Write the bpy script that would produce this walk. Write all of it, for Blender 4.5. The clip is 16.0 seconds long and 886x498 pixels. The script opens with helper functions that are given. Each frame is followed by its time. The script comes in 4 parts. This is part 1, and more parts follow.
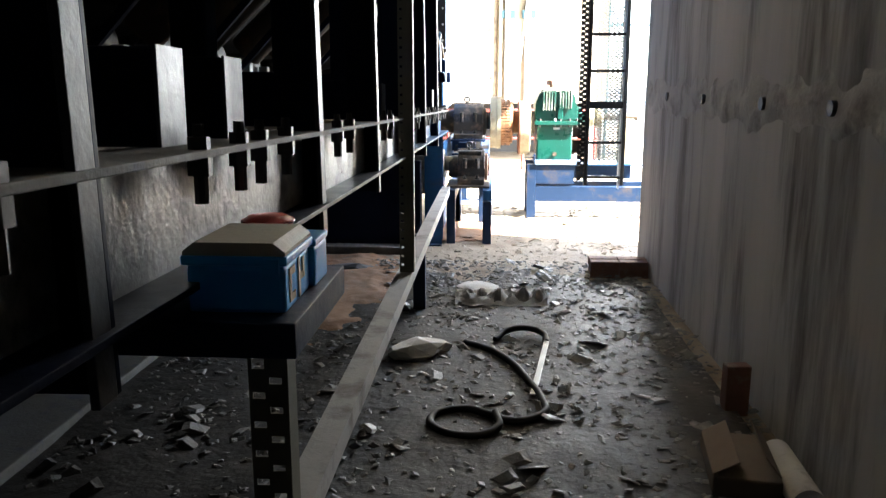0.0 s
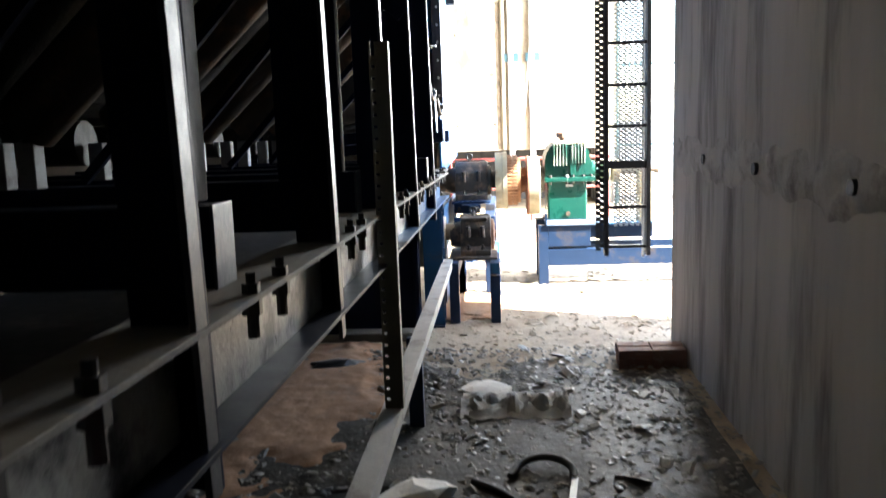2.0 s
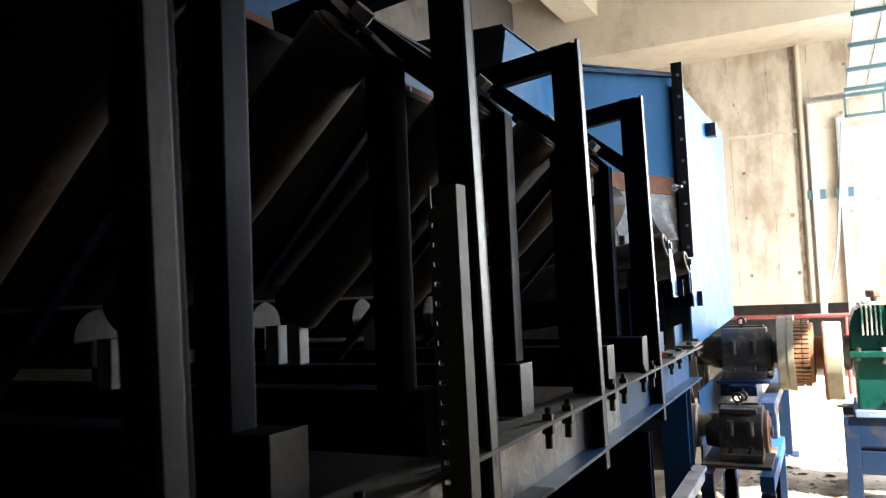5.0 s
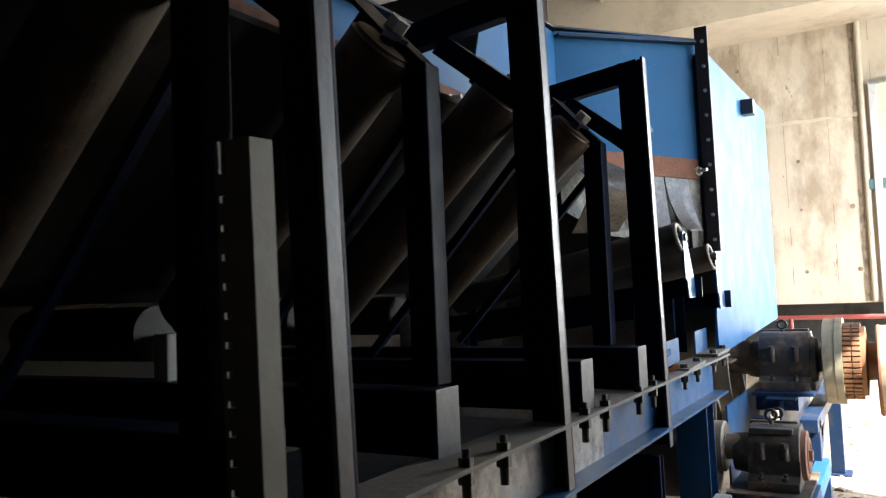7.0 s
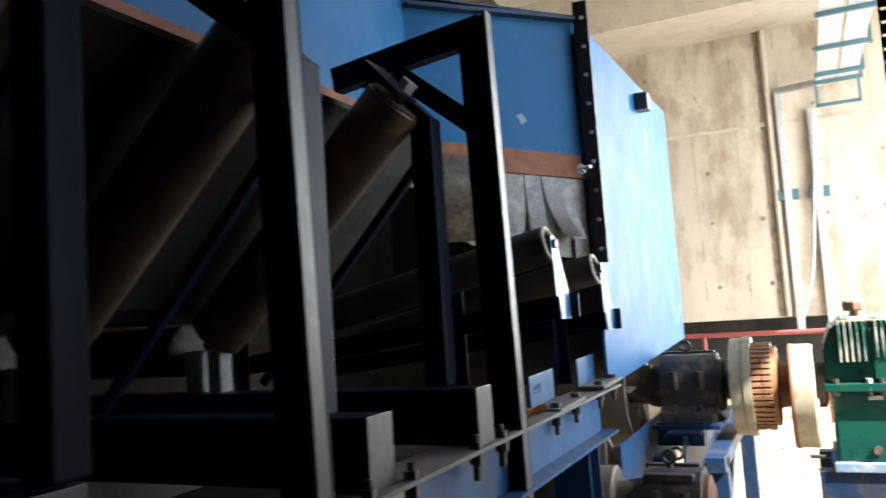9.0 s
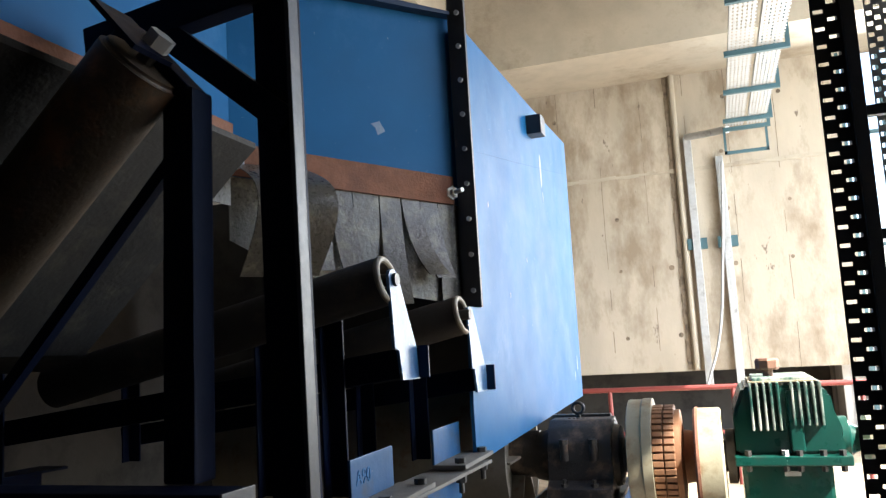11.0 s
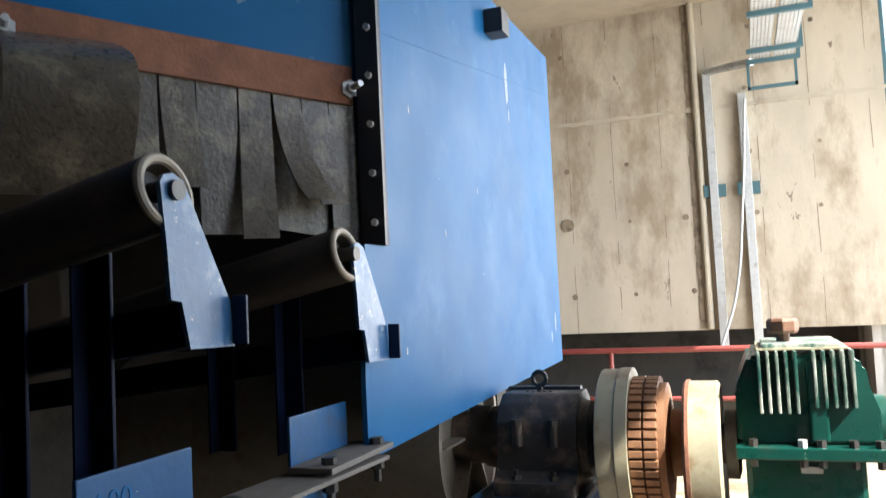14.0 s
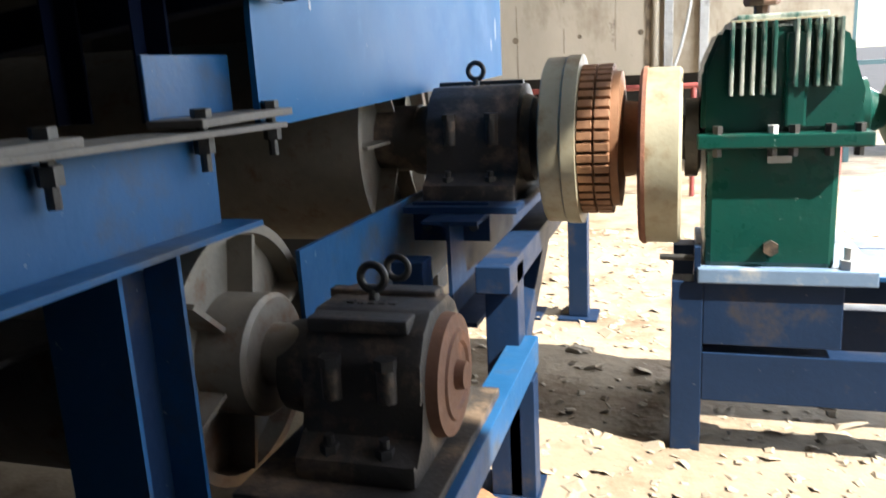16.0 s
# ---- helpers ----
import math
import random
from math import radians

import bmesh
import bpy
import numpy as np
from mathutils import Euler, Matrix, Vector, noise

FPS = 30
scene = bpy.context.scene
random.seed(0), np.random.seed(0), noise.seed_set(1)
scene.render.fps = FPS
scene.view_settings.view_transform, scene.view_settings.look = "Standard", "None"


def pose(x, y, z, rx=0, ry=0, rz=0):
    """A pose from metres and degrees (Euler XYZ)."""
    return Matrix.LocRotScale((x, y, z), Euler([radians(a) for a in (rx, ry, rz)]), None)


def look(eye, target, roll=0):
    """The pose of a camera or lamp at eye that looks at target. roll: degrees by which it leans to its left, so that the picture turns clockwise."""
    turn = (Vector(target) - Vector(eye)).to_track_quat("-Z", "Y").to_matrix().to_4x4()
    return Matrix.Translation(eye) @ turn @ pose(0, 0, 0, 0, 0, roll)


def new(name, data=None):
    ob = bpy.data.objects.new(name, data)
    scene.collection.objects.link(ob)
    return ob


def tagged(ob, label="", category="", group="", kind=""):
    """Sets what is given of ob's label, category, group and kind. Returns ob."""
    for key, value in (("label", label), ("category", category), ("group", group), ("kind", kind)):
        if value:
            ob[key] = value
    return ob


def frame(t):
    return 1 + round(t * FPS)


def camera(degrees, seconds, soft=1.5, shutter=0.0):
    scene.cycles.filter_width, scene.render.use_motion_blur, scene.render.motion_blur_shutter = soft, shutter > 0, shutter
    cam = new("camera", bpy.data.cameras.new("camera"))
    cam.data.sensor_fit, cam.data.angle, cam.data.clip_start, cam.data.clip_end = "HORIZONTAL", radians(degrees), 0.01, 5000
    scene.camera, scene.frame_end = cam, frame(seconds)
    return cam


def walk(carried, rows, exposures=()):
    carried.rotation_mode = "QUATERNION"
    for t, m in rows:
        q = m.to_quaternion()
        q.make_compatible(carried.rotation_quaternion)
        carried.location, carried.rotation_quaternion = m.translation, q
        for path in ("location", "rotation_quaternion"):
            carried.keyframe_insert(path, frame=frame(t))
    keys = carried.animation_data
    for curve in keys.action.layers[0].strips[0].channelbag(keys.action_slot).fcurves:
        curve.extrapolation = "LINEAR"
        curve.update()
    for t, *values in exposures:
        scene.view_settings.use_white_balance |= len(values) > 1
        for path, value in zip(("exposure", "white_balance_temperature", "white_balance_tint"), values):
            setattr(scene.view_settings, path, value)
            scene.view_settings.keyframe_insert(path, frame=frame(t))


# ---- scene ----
cam = camera(58.7, 16.0, 1.3, 0.4)
METRES, EYE, TILT, LEAN, TURN = 6.6, 1.48, 0.0, 0.0, 3.7
ROWS = [
    (0.0, 0.0, 0.0, 0.0, 0.0, -11.81, -0.0),
    (0.5, -0.0061, 0.0272, -0.0039, -0.52, -13.83, 0.55),
    (1.0, 0.0045, 0.0692, 0.0062, -0.68, -14.39, 1.35),
    (1.5, 0.0082, 0.1035, 0.0155, -0.05, -11.56, 1.46),
    (2.0, 0.0107, 0.1389, 0.0274, 0.39, -9.09, 2.03),
    (2.5, 0.0236, 0.1785, 0.0354, 5.32, -4.11, 2.6),
    (3.0, 0.0381, 0.2124, 0.0407, 12.92, -2.11, 2.59),
    (3.5, 0.0349, 0.2443, 0.0434, 15.54, 1.73, 2.57),
    (4.0, 0.0364, 0.2717, 0.0437, 15.99, 2.28, 2.37),
    (4.5, 0.0596, 0.3103, 0.0422, 19.31, 2.39, 2.58),
    (7.0, 0.0956, 0.4554, 0.0389, 26.48, 2.31, 2.94),
    (7.5, 0.0873, 0.4925, 0.0373, 27.05, 2.9, 2.6),
    (8.0, 0.0933, 0.5283, 0.0368, 25.46, 3.41, 3.7),
    (8.5, 0.1038, 0.5594, 0.0377, 25.15, 3.88, 3.92),
    (9.0, 0.105, 0.5963, 0.0331, 21.47, 3.74, 4.24),
    (9.5, 0.104, 0.6398, 0.0335, 15.91, 3.69, 3.75),
    (12.0, 0.1256, 0.768, 0.0315, 15.49, 7.87, 3.1),
    (12.5, 0.1394, 0.7956, 0.0303, 14.44, 7.55, 2.39),
    (13.0, 0.1453, 0.8186, 0.0301, 16.52, 5.94, 2.14),
    (13.5, 0.1411, 0.845, 0.0307, 17.09, 5.18, 2.59),
    (14.0, 0.1336, 0.8706, 0.0279, 17.25, 3.54, 2.82),
    (14.5, 0.1284, 0.8914, 0.0187, 16.61, -0.46, 3.33),
    (15.0, 0.1292, 0.9176, 0.0101, 16.35, -3.84, 3.75),
    (15.5, 0.1283, 0.9301, -0.0048, 16.29, -9.73, 4.04),
    (16.0, 0.1198, 0.9363, -0.0214, 12.73, -13.16, 2.91),
]
EXPOSURES = ((0, 4.45), (1.5, 4.4), (2.5, 3.8), (3.5, 3.25), (8, 2.95), (9.5, 2.65), (12, 2.25), (13.5, 2.15), (15, 2.0), (16, 1.95))
walk(cam, [(t, pose(0, 0, EYE, TILT, LEAN, TURN) @ pose(METRES * x, METRES * y, METRES * z, 90 + pitch, roll, yaw)) for t, x, y, z, yaw, pitch, roll in ROWS], EXPOSURES)

# ---- light ----
world = bpy.data.worlds.new("sky")
scene.world = world
world.use_nodes = True
wn = world.node_tree
sky = wn.nodes.new("ShaderNodeTexSky")
sky.sky_type, sky.sun_disc = "NISHITA", False
sky.sun_elevation, sky.sun_rotation = radians(47.1), radians(108.4)
wn.links.new(sky.outputs[0], wn.nodes["Background"].inputs[0])
wn.nodes["Background"].inputs[1].default_value = 0.15
sun = new("sun", bpy.data.lights.new("sun", "SUN"))
sun.data.energy, sun.data.angle, sun.data.color = 5.0, radians(0.5), (1.0, 0.95, 0.86)
sun.matrix_world = look((3.0, -1.0, 3.4), (0, 0, 0))


def window_light(name, eye, target, w, h, watts):
    """Daylight in an opening."""
    ob = new(name, bpy.data.lights.new(name, "AREA"))
    ob.data.shape, ob.data.size, ob.data.size_y, ob.data.energy = "RECTANGLE", w, h, watts
    ob.data.color = (0.96, 0.985, 1.0)
    ob.matrix_world = look(eye, target)


window_light("daylight_side", (4.2, 11.8, 2.0), (0.6, 14.2, 1.3), 4.2, 3.6, 95)
window_light("daylight_end", (3.3, 16.1, 2.7), (1.0, 6, 0.3), 2.0, 4.8, 120)


# ---- materials ----
def material(name, base, rough=0.6, metal=0.0, grain=12.0, vary=0.25, stain=None, stain_at=0.62, stain_scale=2.5, bump=0.15, bump_scale=60.0, coat=0.0, stretch=(1, 1, 1), random_tint=0.0, gloss=0.5, chips=None, chips_at=0.7, chips_scale=38.0):
    """Paint, stone or metal: base colour, two scales of variation, stains of a second colour, and fine relief."""
    m = bpy.data.materials.new(name)
    m.use_nodes = True
    t, n = m.node_tree, m.node_tree.nodes
    out = n["Principled BSDF"]
    link = t.links.new
    co = n.new("ShaderNodeTexCoord")
    mp = n.new("ShaderNodeMapping")
    mp.inputs["Scale"].default_value = stretch
    geo = n.new("ShaderNodeNewGeometry")
    link(geo.outputs["Position"], mp.inputs[0])

    def noise_at(scale, detail=5.0, rough_=0.6):
        k = n.new("ShaderNodeTexNoise")
        k.inputs["Scale"].default_value, k.inputs["Detail"].default_value, k.inputs["Roughness"].default_value = scale, detail, rough_
        link(mp.outputs[0], k.inputs["Vector"])
        return k.outputs["Fac"]

    def mixed(a, b, fac):
        k = n.new("ShaderNodeMix")
        k.data_type = "RGBA"
        for s, v in ((k.inputs[6], a), (k.inputs[7], b)):
            if isinstance(v, tuple):
                s.default_value = (*v, 1)
            else:
                link(v, s)
        link(fac, k.inputs[0])
        return k.outputs[2]

    dark = tuple(c * (1 - vary) for c in base)
    light = tuple(min(1, c * (1 + vary)) for c in base)
    colour = mixed(dark, light, noise_at(grain))
    if stain:
        ramp = n.new("ShaderNodeValToRGB")
        ramp.color_ramp.elements[0].position, ramp.color_ramp.elements[1].position = stain_at - 0.06, stain_at + 0.1
        link(noise_at(stain_scale, 8.0, 0.68), ramp.inputs[0])
        colour = mixed(colour, stain, ramp.outputs[0])
    if chips:
        ramp = n.new("ShaderNodeValToRGB")
        ramp.color_ramp.elements[0].position, ramp.color_ramp.elements[1].position = chips_at - 0.01, chips_at + 0.03
        link(noise_at(chips_scale, 4.0, 0.75), ramp.inputs[0])
        colour = mixed(colour, chips, ramp.outputs[0])
    if random_tint:
        info = n.new("ShaderNodeObjectInfo")
        hs = n.new("ShaderNodeHueSaturation")
        mr = n.new("ShaderNodeMapRange")
        mr.inputs[3].default_value, mr.inputs[4].default_value = 1 - random_tint, 1 + random_tint
        link(info.outputs["Random"], mr.inputs[0])
        link(mr.outputs[0], hs.inputs["Value"])
        link(colour, hs.inputs["Color"])
        colour = hs.outputs[0]
    link(colour, out.inputs["Base Color"])
    out.inputs["Metallic"].default_value = metal
    out.inputs["Specular IOR Level"].default_value = gloss
    out.inputs["Coat Weight"].default_value = coat
    mr = n.new("ShaderNodeMapRange")
    mr.inputs[3].default_value, mr.inputs[4].default_value = max(0.05, rough - 0.15), min(1, rough + 0.15)
    link(noise_at(grain * 2.3), mr.inputs[0])
    link(mr.outputs[0], out.inputs["Roughness"])
    b = n.new("ShaderNodeBump")
    b.inputs["Strength"].default_value, b.inputs["Distance"].default_value = bump, 0.01
    link(noise_at(bump_scale, 6.0), b.inputs["Height"])
    link(b.outputs[0], out.inputs["Normal"])
    return m


BLUE = material("blue_paint", (0.008, 0.097, 0.24), 0.48, 0, 1.6, 0.3, (0.03, 0.13, 0.29), 0.62, 2.2, 0.05, 9, 0.0, gloss=0.12, chips=(0.3, 0.36, 0.4), chips_at=0.71)
BLUEWORN = material("worn_blue_paint", (0.013, 0.072, 0.175), 0.45, 0, 4, 0.35, (0.045, 0.06, 0.085), 0.57, 4.0, 0.12, 30, 0.0, gloss=0.2, chips=(0.2, 0.23, 0.26), chips_at=0.69)
# Navy paint, and also the blue paint darkened for parts in shade.
NAVYSHADE = material("navy_and_shaded_blue", (0.008, 0.022, 0.056), 0.45, 0, 5, 0.35, (0.045, 0.04, 0.038), 0.62, 5.0, 0.12, 50, 0.0, gloss=0.2, chips=(0.16, 0.15, 0.14), chips_at=0.7)
# Lighter grey for frame faces turned to the daylight.
LITEDGE = material("lit_edge_grey", (0.05, 0.053, 0.062), 0.42, 0, 14, 0.35, (0.085, 0.08, 0.08), 0.62, 9.0, 0.15, 45, gloss=0.4)
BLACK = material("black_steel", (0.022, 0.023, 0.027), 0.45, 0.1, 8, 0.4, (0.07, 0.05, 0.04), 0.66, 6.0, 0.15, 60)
CAST = material("cast_iron", (0.042, 0.037, 0.033), 0.5, 0.15, 10, 0.35, (0.19, 0.135, 0.09), 0.57, 7.0, 0.25, 90)
SHAFT = material("bare_shaft", (0.22, 0.195, 0.155), 0.55, 0.3, 12, 0.3, (0.17, 0.09, 0.05), 0.6, 9.0, 0.15, 70)
RUST = material("rust", (0.21, 0.09, 0.052), 0.85, 0, 18, 0.4, (0.14, 0.06, 0.04), 0.55, 6.0, 0.3, 90)
COPPER = material("coupling_rust", (0.25, 0.13, 0.07), 0.6, 0.35, 18, 0.35, (0.16, 0.07, 0.04), 0.6, 9.0, 0.2, 90)
RUBBER = material("worn_rubber", (0.08, 0.072, 0.06), 0.3, 0, 30, 0.5, (0.2, 0.18, 0.135), 0.55, 11.0, 0.3, 60)
ROLLER = material("roller_steel", (0.085, 0.062, 0.042), 0.5, 0.35, 9, 0.4, (0.24, 0.12, 0.055), 0.6, 5.0, 0.2, 60)
GREEN = material("green_paint", (0.004, 0.055, 0.042), 0.3, 0, 5, 0.3, (0.03, 0.05, 0.04), 0.6, 5.0, 0.12, 40, 0.1, chips=(0.24, 0.3, 0.26), chips_at=0.69)
CREAM = material("cream_drum", (0.31, 0.285, 0.20), 0.5, 0.1, 7, 0.25, (0.20, 0.13, 0.065), 0.56, 5.0, 0.12, 50)
GALV = material("galvanised", (0.50, 0.52, 0.53), 0.5, 0.4, 14, 0.2, (0.3, 0.3, 0.3), 0.62, 6.0, 0.1, 70)
# Pale and dark patches paint the light mirrored by the beam's web.
WEBGLINT = material("web_glint", (0.30, 0.30, 0.29), 0.33, 0, 9, 0.3, (0.03, 0.03, 0.04), 0.52, 6.0, 0.3, 40)
# Dark blue of the conveyor frame, taken near black to hold its shade.
SHADEBLUE = material("shaded_frame_paint", (0.004, 0.008, 0.024), 0.5, 0, 5, 0.35, (0.010, 0.010, 0.012), 0.64, 6.0, 0.08, 50, gloss=0.08)
# Concrete with the darkness behind the conveyor put into its colour.
DIMMED = material("dimmed_concrete", (0.06, 0.055, 0.05), 0.95, 0, 3.0, 0.3, (0.03, 0.028, 0.026), 0.56, 2.0, 0.3, 24)
# Damp floor, with the aisle's shade also put into the colour.
SHADEMUD = material("shaded_damp_mud", (0.02, 0.017, 0.014), 0.62, 0, 4.0, 0.5, (0.075, 0.066, 0.056), 0.58, 2.2, 0.9, 18, gloss=0.3)
DUSTY = material("dusty_steel", (0.125, 0.115, 0.1), 0.75, 0, 12, 0.35, (0.07, 0.075, 0.1), 0.6, 7.0, 0.3, 60)
BELT = material("belt_rubber", (0.03, 0.028, 0.026), 0.7, 0, 9, 0.4, (0.06, 0.053, 0.042), 0.58, 6.0, 0.3, 60, gloss=0.2)
# Roller steel again, darkened for the rollers that lie in shade.
SHADEROLL = material("shaded_roller", (0.035, 0.03, 0.026), 0.5, 0.2, 9, 0.4, (0.09, 0.07, 0.05), 0.62, 6.0, 0.2, 60)
LEAF = material("dry_leaf_brown", (0.36, 0.15, 0.05), 0.8, 0, 20, 0.35)
SCRATCHED = material("scratched_blue", (0.025, 0.095, 0.215), 0.36, 0, 7, 0.35, (0.13, 0.2, 0.29), 0.58, 14.0, 0.1, 40, gloss=0.4, chips=(0.42, 0.45, 0.46), chips_at=0.66, chips_scale=30)
SCUFFED = material("scuffed_blue", (0.13, 0.20, 0.30), 0.45, 0, 9, 0.3, (0.35, 0.35, 0.33), 0.6, 9.0, 0.1, 60)
ENDRUST = material("cover_rust", (0.16, 0.08, 0.05), 0.6, 0.2, 16, 0.35, (0.25, 0.11, 0.06), 0.6, 8.0, 0.2, 80)
SCAR = material("pale_concrete", (0.40, 0.385, 0.36), 0.9, 0, 9, 0.35, (0.2, 0.19, 0.18), 0.55, 5.0, 0.5, 40)
BOLT = material("bolt_steel", (0.055, 0.053, 0.05), 0.45, 0.6, 20, 0.3)
PALE = material("pale_rail_paint", (0.40, 0.39, 0.37), 0.6, 0, 12, 0.25, (0.16, 0.14, 0.12), 0.58, 5.0, 0.2, 60)
SLOT = material("cream_slotted_steel", (0.16, 0.15, 0.11), 0.6, 0, 10, 0.2, (0.2, 0.18, 0.14), 0.62, 7.0, 0.1, 60)
CONC = material("cast_concrete", (0.46, 0.415, 0.335), 0.9, 0, 2.2, 0.28, (0.32, 0.275, 0.215), 0.56, 1.1, 0.35, 30)
FORMED = material("formed_concrete", (0.47, 0.42, 0.34), 0.9, 0, 1.6, 0.3, (0.29, 0.235, 0.17), 0.55, 1.5, 0.35, 30, 0, (1, 1, 0.45), chips=(0.2, 0.165, 0.13), chips_at=0.68, chips_scale=4.0)
SMUDGE = material("stained_mortar", (0.23, 0.185, 0.135), 0.95, 0, 14, 0.35, (0.1, 0.08, 0.06), 0.55, 9.0, 0.3, 60)
# Green paint whose whitish streaks stand for sun on the fins.
SUNGREEN = material("sunlit_green_paint", (0.02, 0.085, 0.068), 0.35, 0, 6, 0.3, (0.4, 0.43, 0.38), 0.5, 11.0, 0.15, 40, 0, (1, 1, 0.35))
STREAK = material("streaked_concrete", (0.45, 0.435, 0.41), 0.9, 0, 3.0, 0.35, (0.13, 0.122, 0.112), 0.54, 2.4, 0.12, 24, 0, (1, 1, 0.14))
DIRT = material("packed_dirt", (0.27, 0.215, 0.15), 0.8, 0, 3.5, 0.4, (0.14, 0.09, 0.05), 0.55, 1.7, 0.7, 22)
ORANGE = material("orange_dust", (0.24, 0.125, 0.062), 0.95, 0, 5, 0.35, (0.16, 0.1, 0.06), 0.6, 3.0, 0.5, 30)
# Chips for the aisle, darker than the dry ones to carry its shade.
SHADECHIPS = material("shaded_damp_chips", (0.13, 0.12, 0.105), 0.55, 0, 7, 0.6, (0.3, 0.28, 0.25), 0.6, 5, 0.4, 50)
DRYCHIPS = material("dry_chips", (0.30, 0.25, 0.185), 0.9, 0, 7, 0.4, (0.22, 0.16, 0.1), 0.6, 4, 0.4, 50)
WHITEROCK = material("white_plaster", (0.62, 0.60, 0.56), 0.85, 0, 8, 0.12, (0.35, 0.33, 0.3), 0.64, 6.0, 0.3, 40)
CLOTH = material("dusty_sack", (0.45, 0.44, 0.42), 0.8, 0, 10, 0.25, (0.22, 0.2, 0.18), 0.58, 6.0, 0.4, 60)
HOSE = material("black_hose", (0.016, 0.016, 0.016), 0.7, 0, 10, 0.3)
BRICK = material("red_brick", (0.20, 0.10, 0.075), 0.9, 0, 14, 0.35, (0.28, 0.25, 0.22), 0.62, 6.0, 0.4, 60)
CARD = material("brown_cardboard", (0.17, 0.13, 0.095), 0.85, 0, 8, 0.2)
BOXBLUE = material("box_blue", (0.015, 0.36, 0.95), 0.4, 0, 6, 0.15, (0.06, 0.1, 0.2), 0.68, 9.0, 0.05)
BEIGE = material("box_lid_cream", (0.42, 0.39, 0.31), 0.6, 0, 8, 0.15, (0.2, 0.17, 0.12), 0.64, 9.0)
RED = material("red_plastic", (0.55, 0.03, 0.02), 0.35, 0, 6, 0.15)
REDRAIL = material("red_rail_paint", (0.2, 0.04, 0.035), 0.5, 0, 9, 0.2)
TEAL = material("teal_frame_paint", (0.055, 0.125, 0.15), 0.5, 0, 6, 0.15)


# ---- mesh helpers ----
def finish(bm, name, mat, parent=None, label="", smooth=False, data_only=False):
    me = bpy.data.meshes.new(name)
    bmesh.ops.recalc_face_normals(bm, faces=bm.faces)
    bm.to_mesh(me)
    bm.free()
    me.materials.append(mat)
    if smooth:
        for p in me.polygons:
            p.use_smooth = True
        me.set_sharp_from_angle(angle=radians(35))
    ob = new(name, me)
    if parent:
        ob.parent = parent
    if label:
        tagged(ob, label)
    return ob


def part(name, bm, mat, parent, label="", smooth=False):
    return finish(bm, name, mat, parent, label, smooth)


def add_box(bm, x0, x1, y0, y1, z0, z1, bevel=0.0):
    r = bmesh.ops.create_cube(bm, size=1, matrix=Matrix.Translation(((x0 + x1) / 2, (y0 + y1) / 2, (z0 + z1) / 2)) @ Matrix.Diagonal((abs(x1 - x0), abs(y1 - y0), abs(z1 - z0), 1)))
    if bevel:
        edges = list({e for v in r["verts"] for e in v.link_edges})
        bmesh.ops.bevel(bm, geom=edges, offset=bevel, segments=2, affect="EDGES", profile=0.6)
    return bm


def box(x0, x1, y0, y1, z0, z1, bevel=0.0):
    return add_box(bmesh.new(), x0, x1, y0, y1, z0, z1, bevel)


def add_rod(bm, a, b, r, seg=20, r2=None):
    a, b = Vector(a), Vector(b)
    m = Matrix.Translation((a + b) / 2) @ (b - a).to_track_quat("Z", "Y").to_matrix().to_4x4()
    bmesh.ops.create_cone(bm, cap_ends=True, segments=seg, radius1=r, radius2=r if r2 is None else r2, depth=(b - a).length, matrix=m)
    return bm


def rod(a, b, r, seg=20, r2=None):
    return add_rod(bmesh.new(), a, b, r, seg, r2)


def add_bar(bm, a, b, w, d, bevel=0.0, up=(0, 1, 0)):
    """A rectangular bar from a to b; w across, d along up."""
    a, b = Vector(a), Vector(b)
    z = (b - a).normalized()
    y = (Vector(up) - z * z.dot(Vector(up))).normalized()
    x = y.cross(z)
    m = Matrix((x, y, z)).transposed().to_4x4()
    r = bmesh.ops.create_cube(bm, size=1, matrix=Matrix.Translation((a + b) / 2) @ m @ Matrix.Diagonal((w, d, (b - a).length, 1)))
    if bevel:
        bmesh.ops.bevel(bm, geom=list({e for v in r["verts"] for e in v.link_edges}), offset=bevel, segments=2, affect="EDGES", profile=0.6)
    return bm


def bar(a, b, w, d, bevel=0.0, up=(0, 1, 0)):
    return add_bar(bmesh.new(), a, b, w, d, bevel, up)


def add_prism(bm, pts, axis, lo, hi):
    """An outline in the plane across axis, drawn out from lo to hi."""
    def at(p, h):
        return {"x": (h, p[0], p[1]), "y": (p[0], h, p[1]), "z": (p[0], p[1], h)}[axis]
    a = [bm.verts.new(at(p, lo)) for p in pts]
    b = [bm.verts.new(at(p, hi)) for p in pts]
    bm.faces.new(a)
    bm.faces.new(b[::-1])
    for i in range(len(pts)):
        j = (i + 1) % len(pts)
        bm.faces.new((a[i], b[i], b[j], a[j]))
    return bm


def prism(pts, axis, lo, hi):
    return add_prism(bmesh.new(), pts, axis, lo, hi)


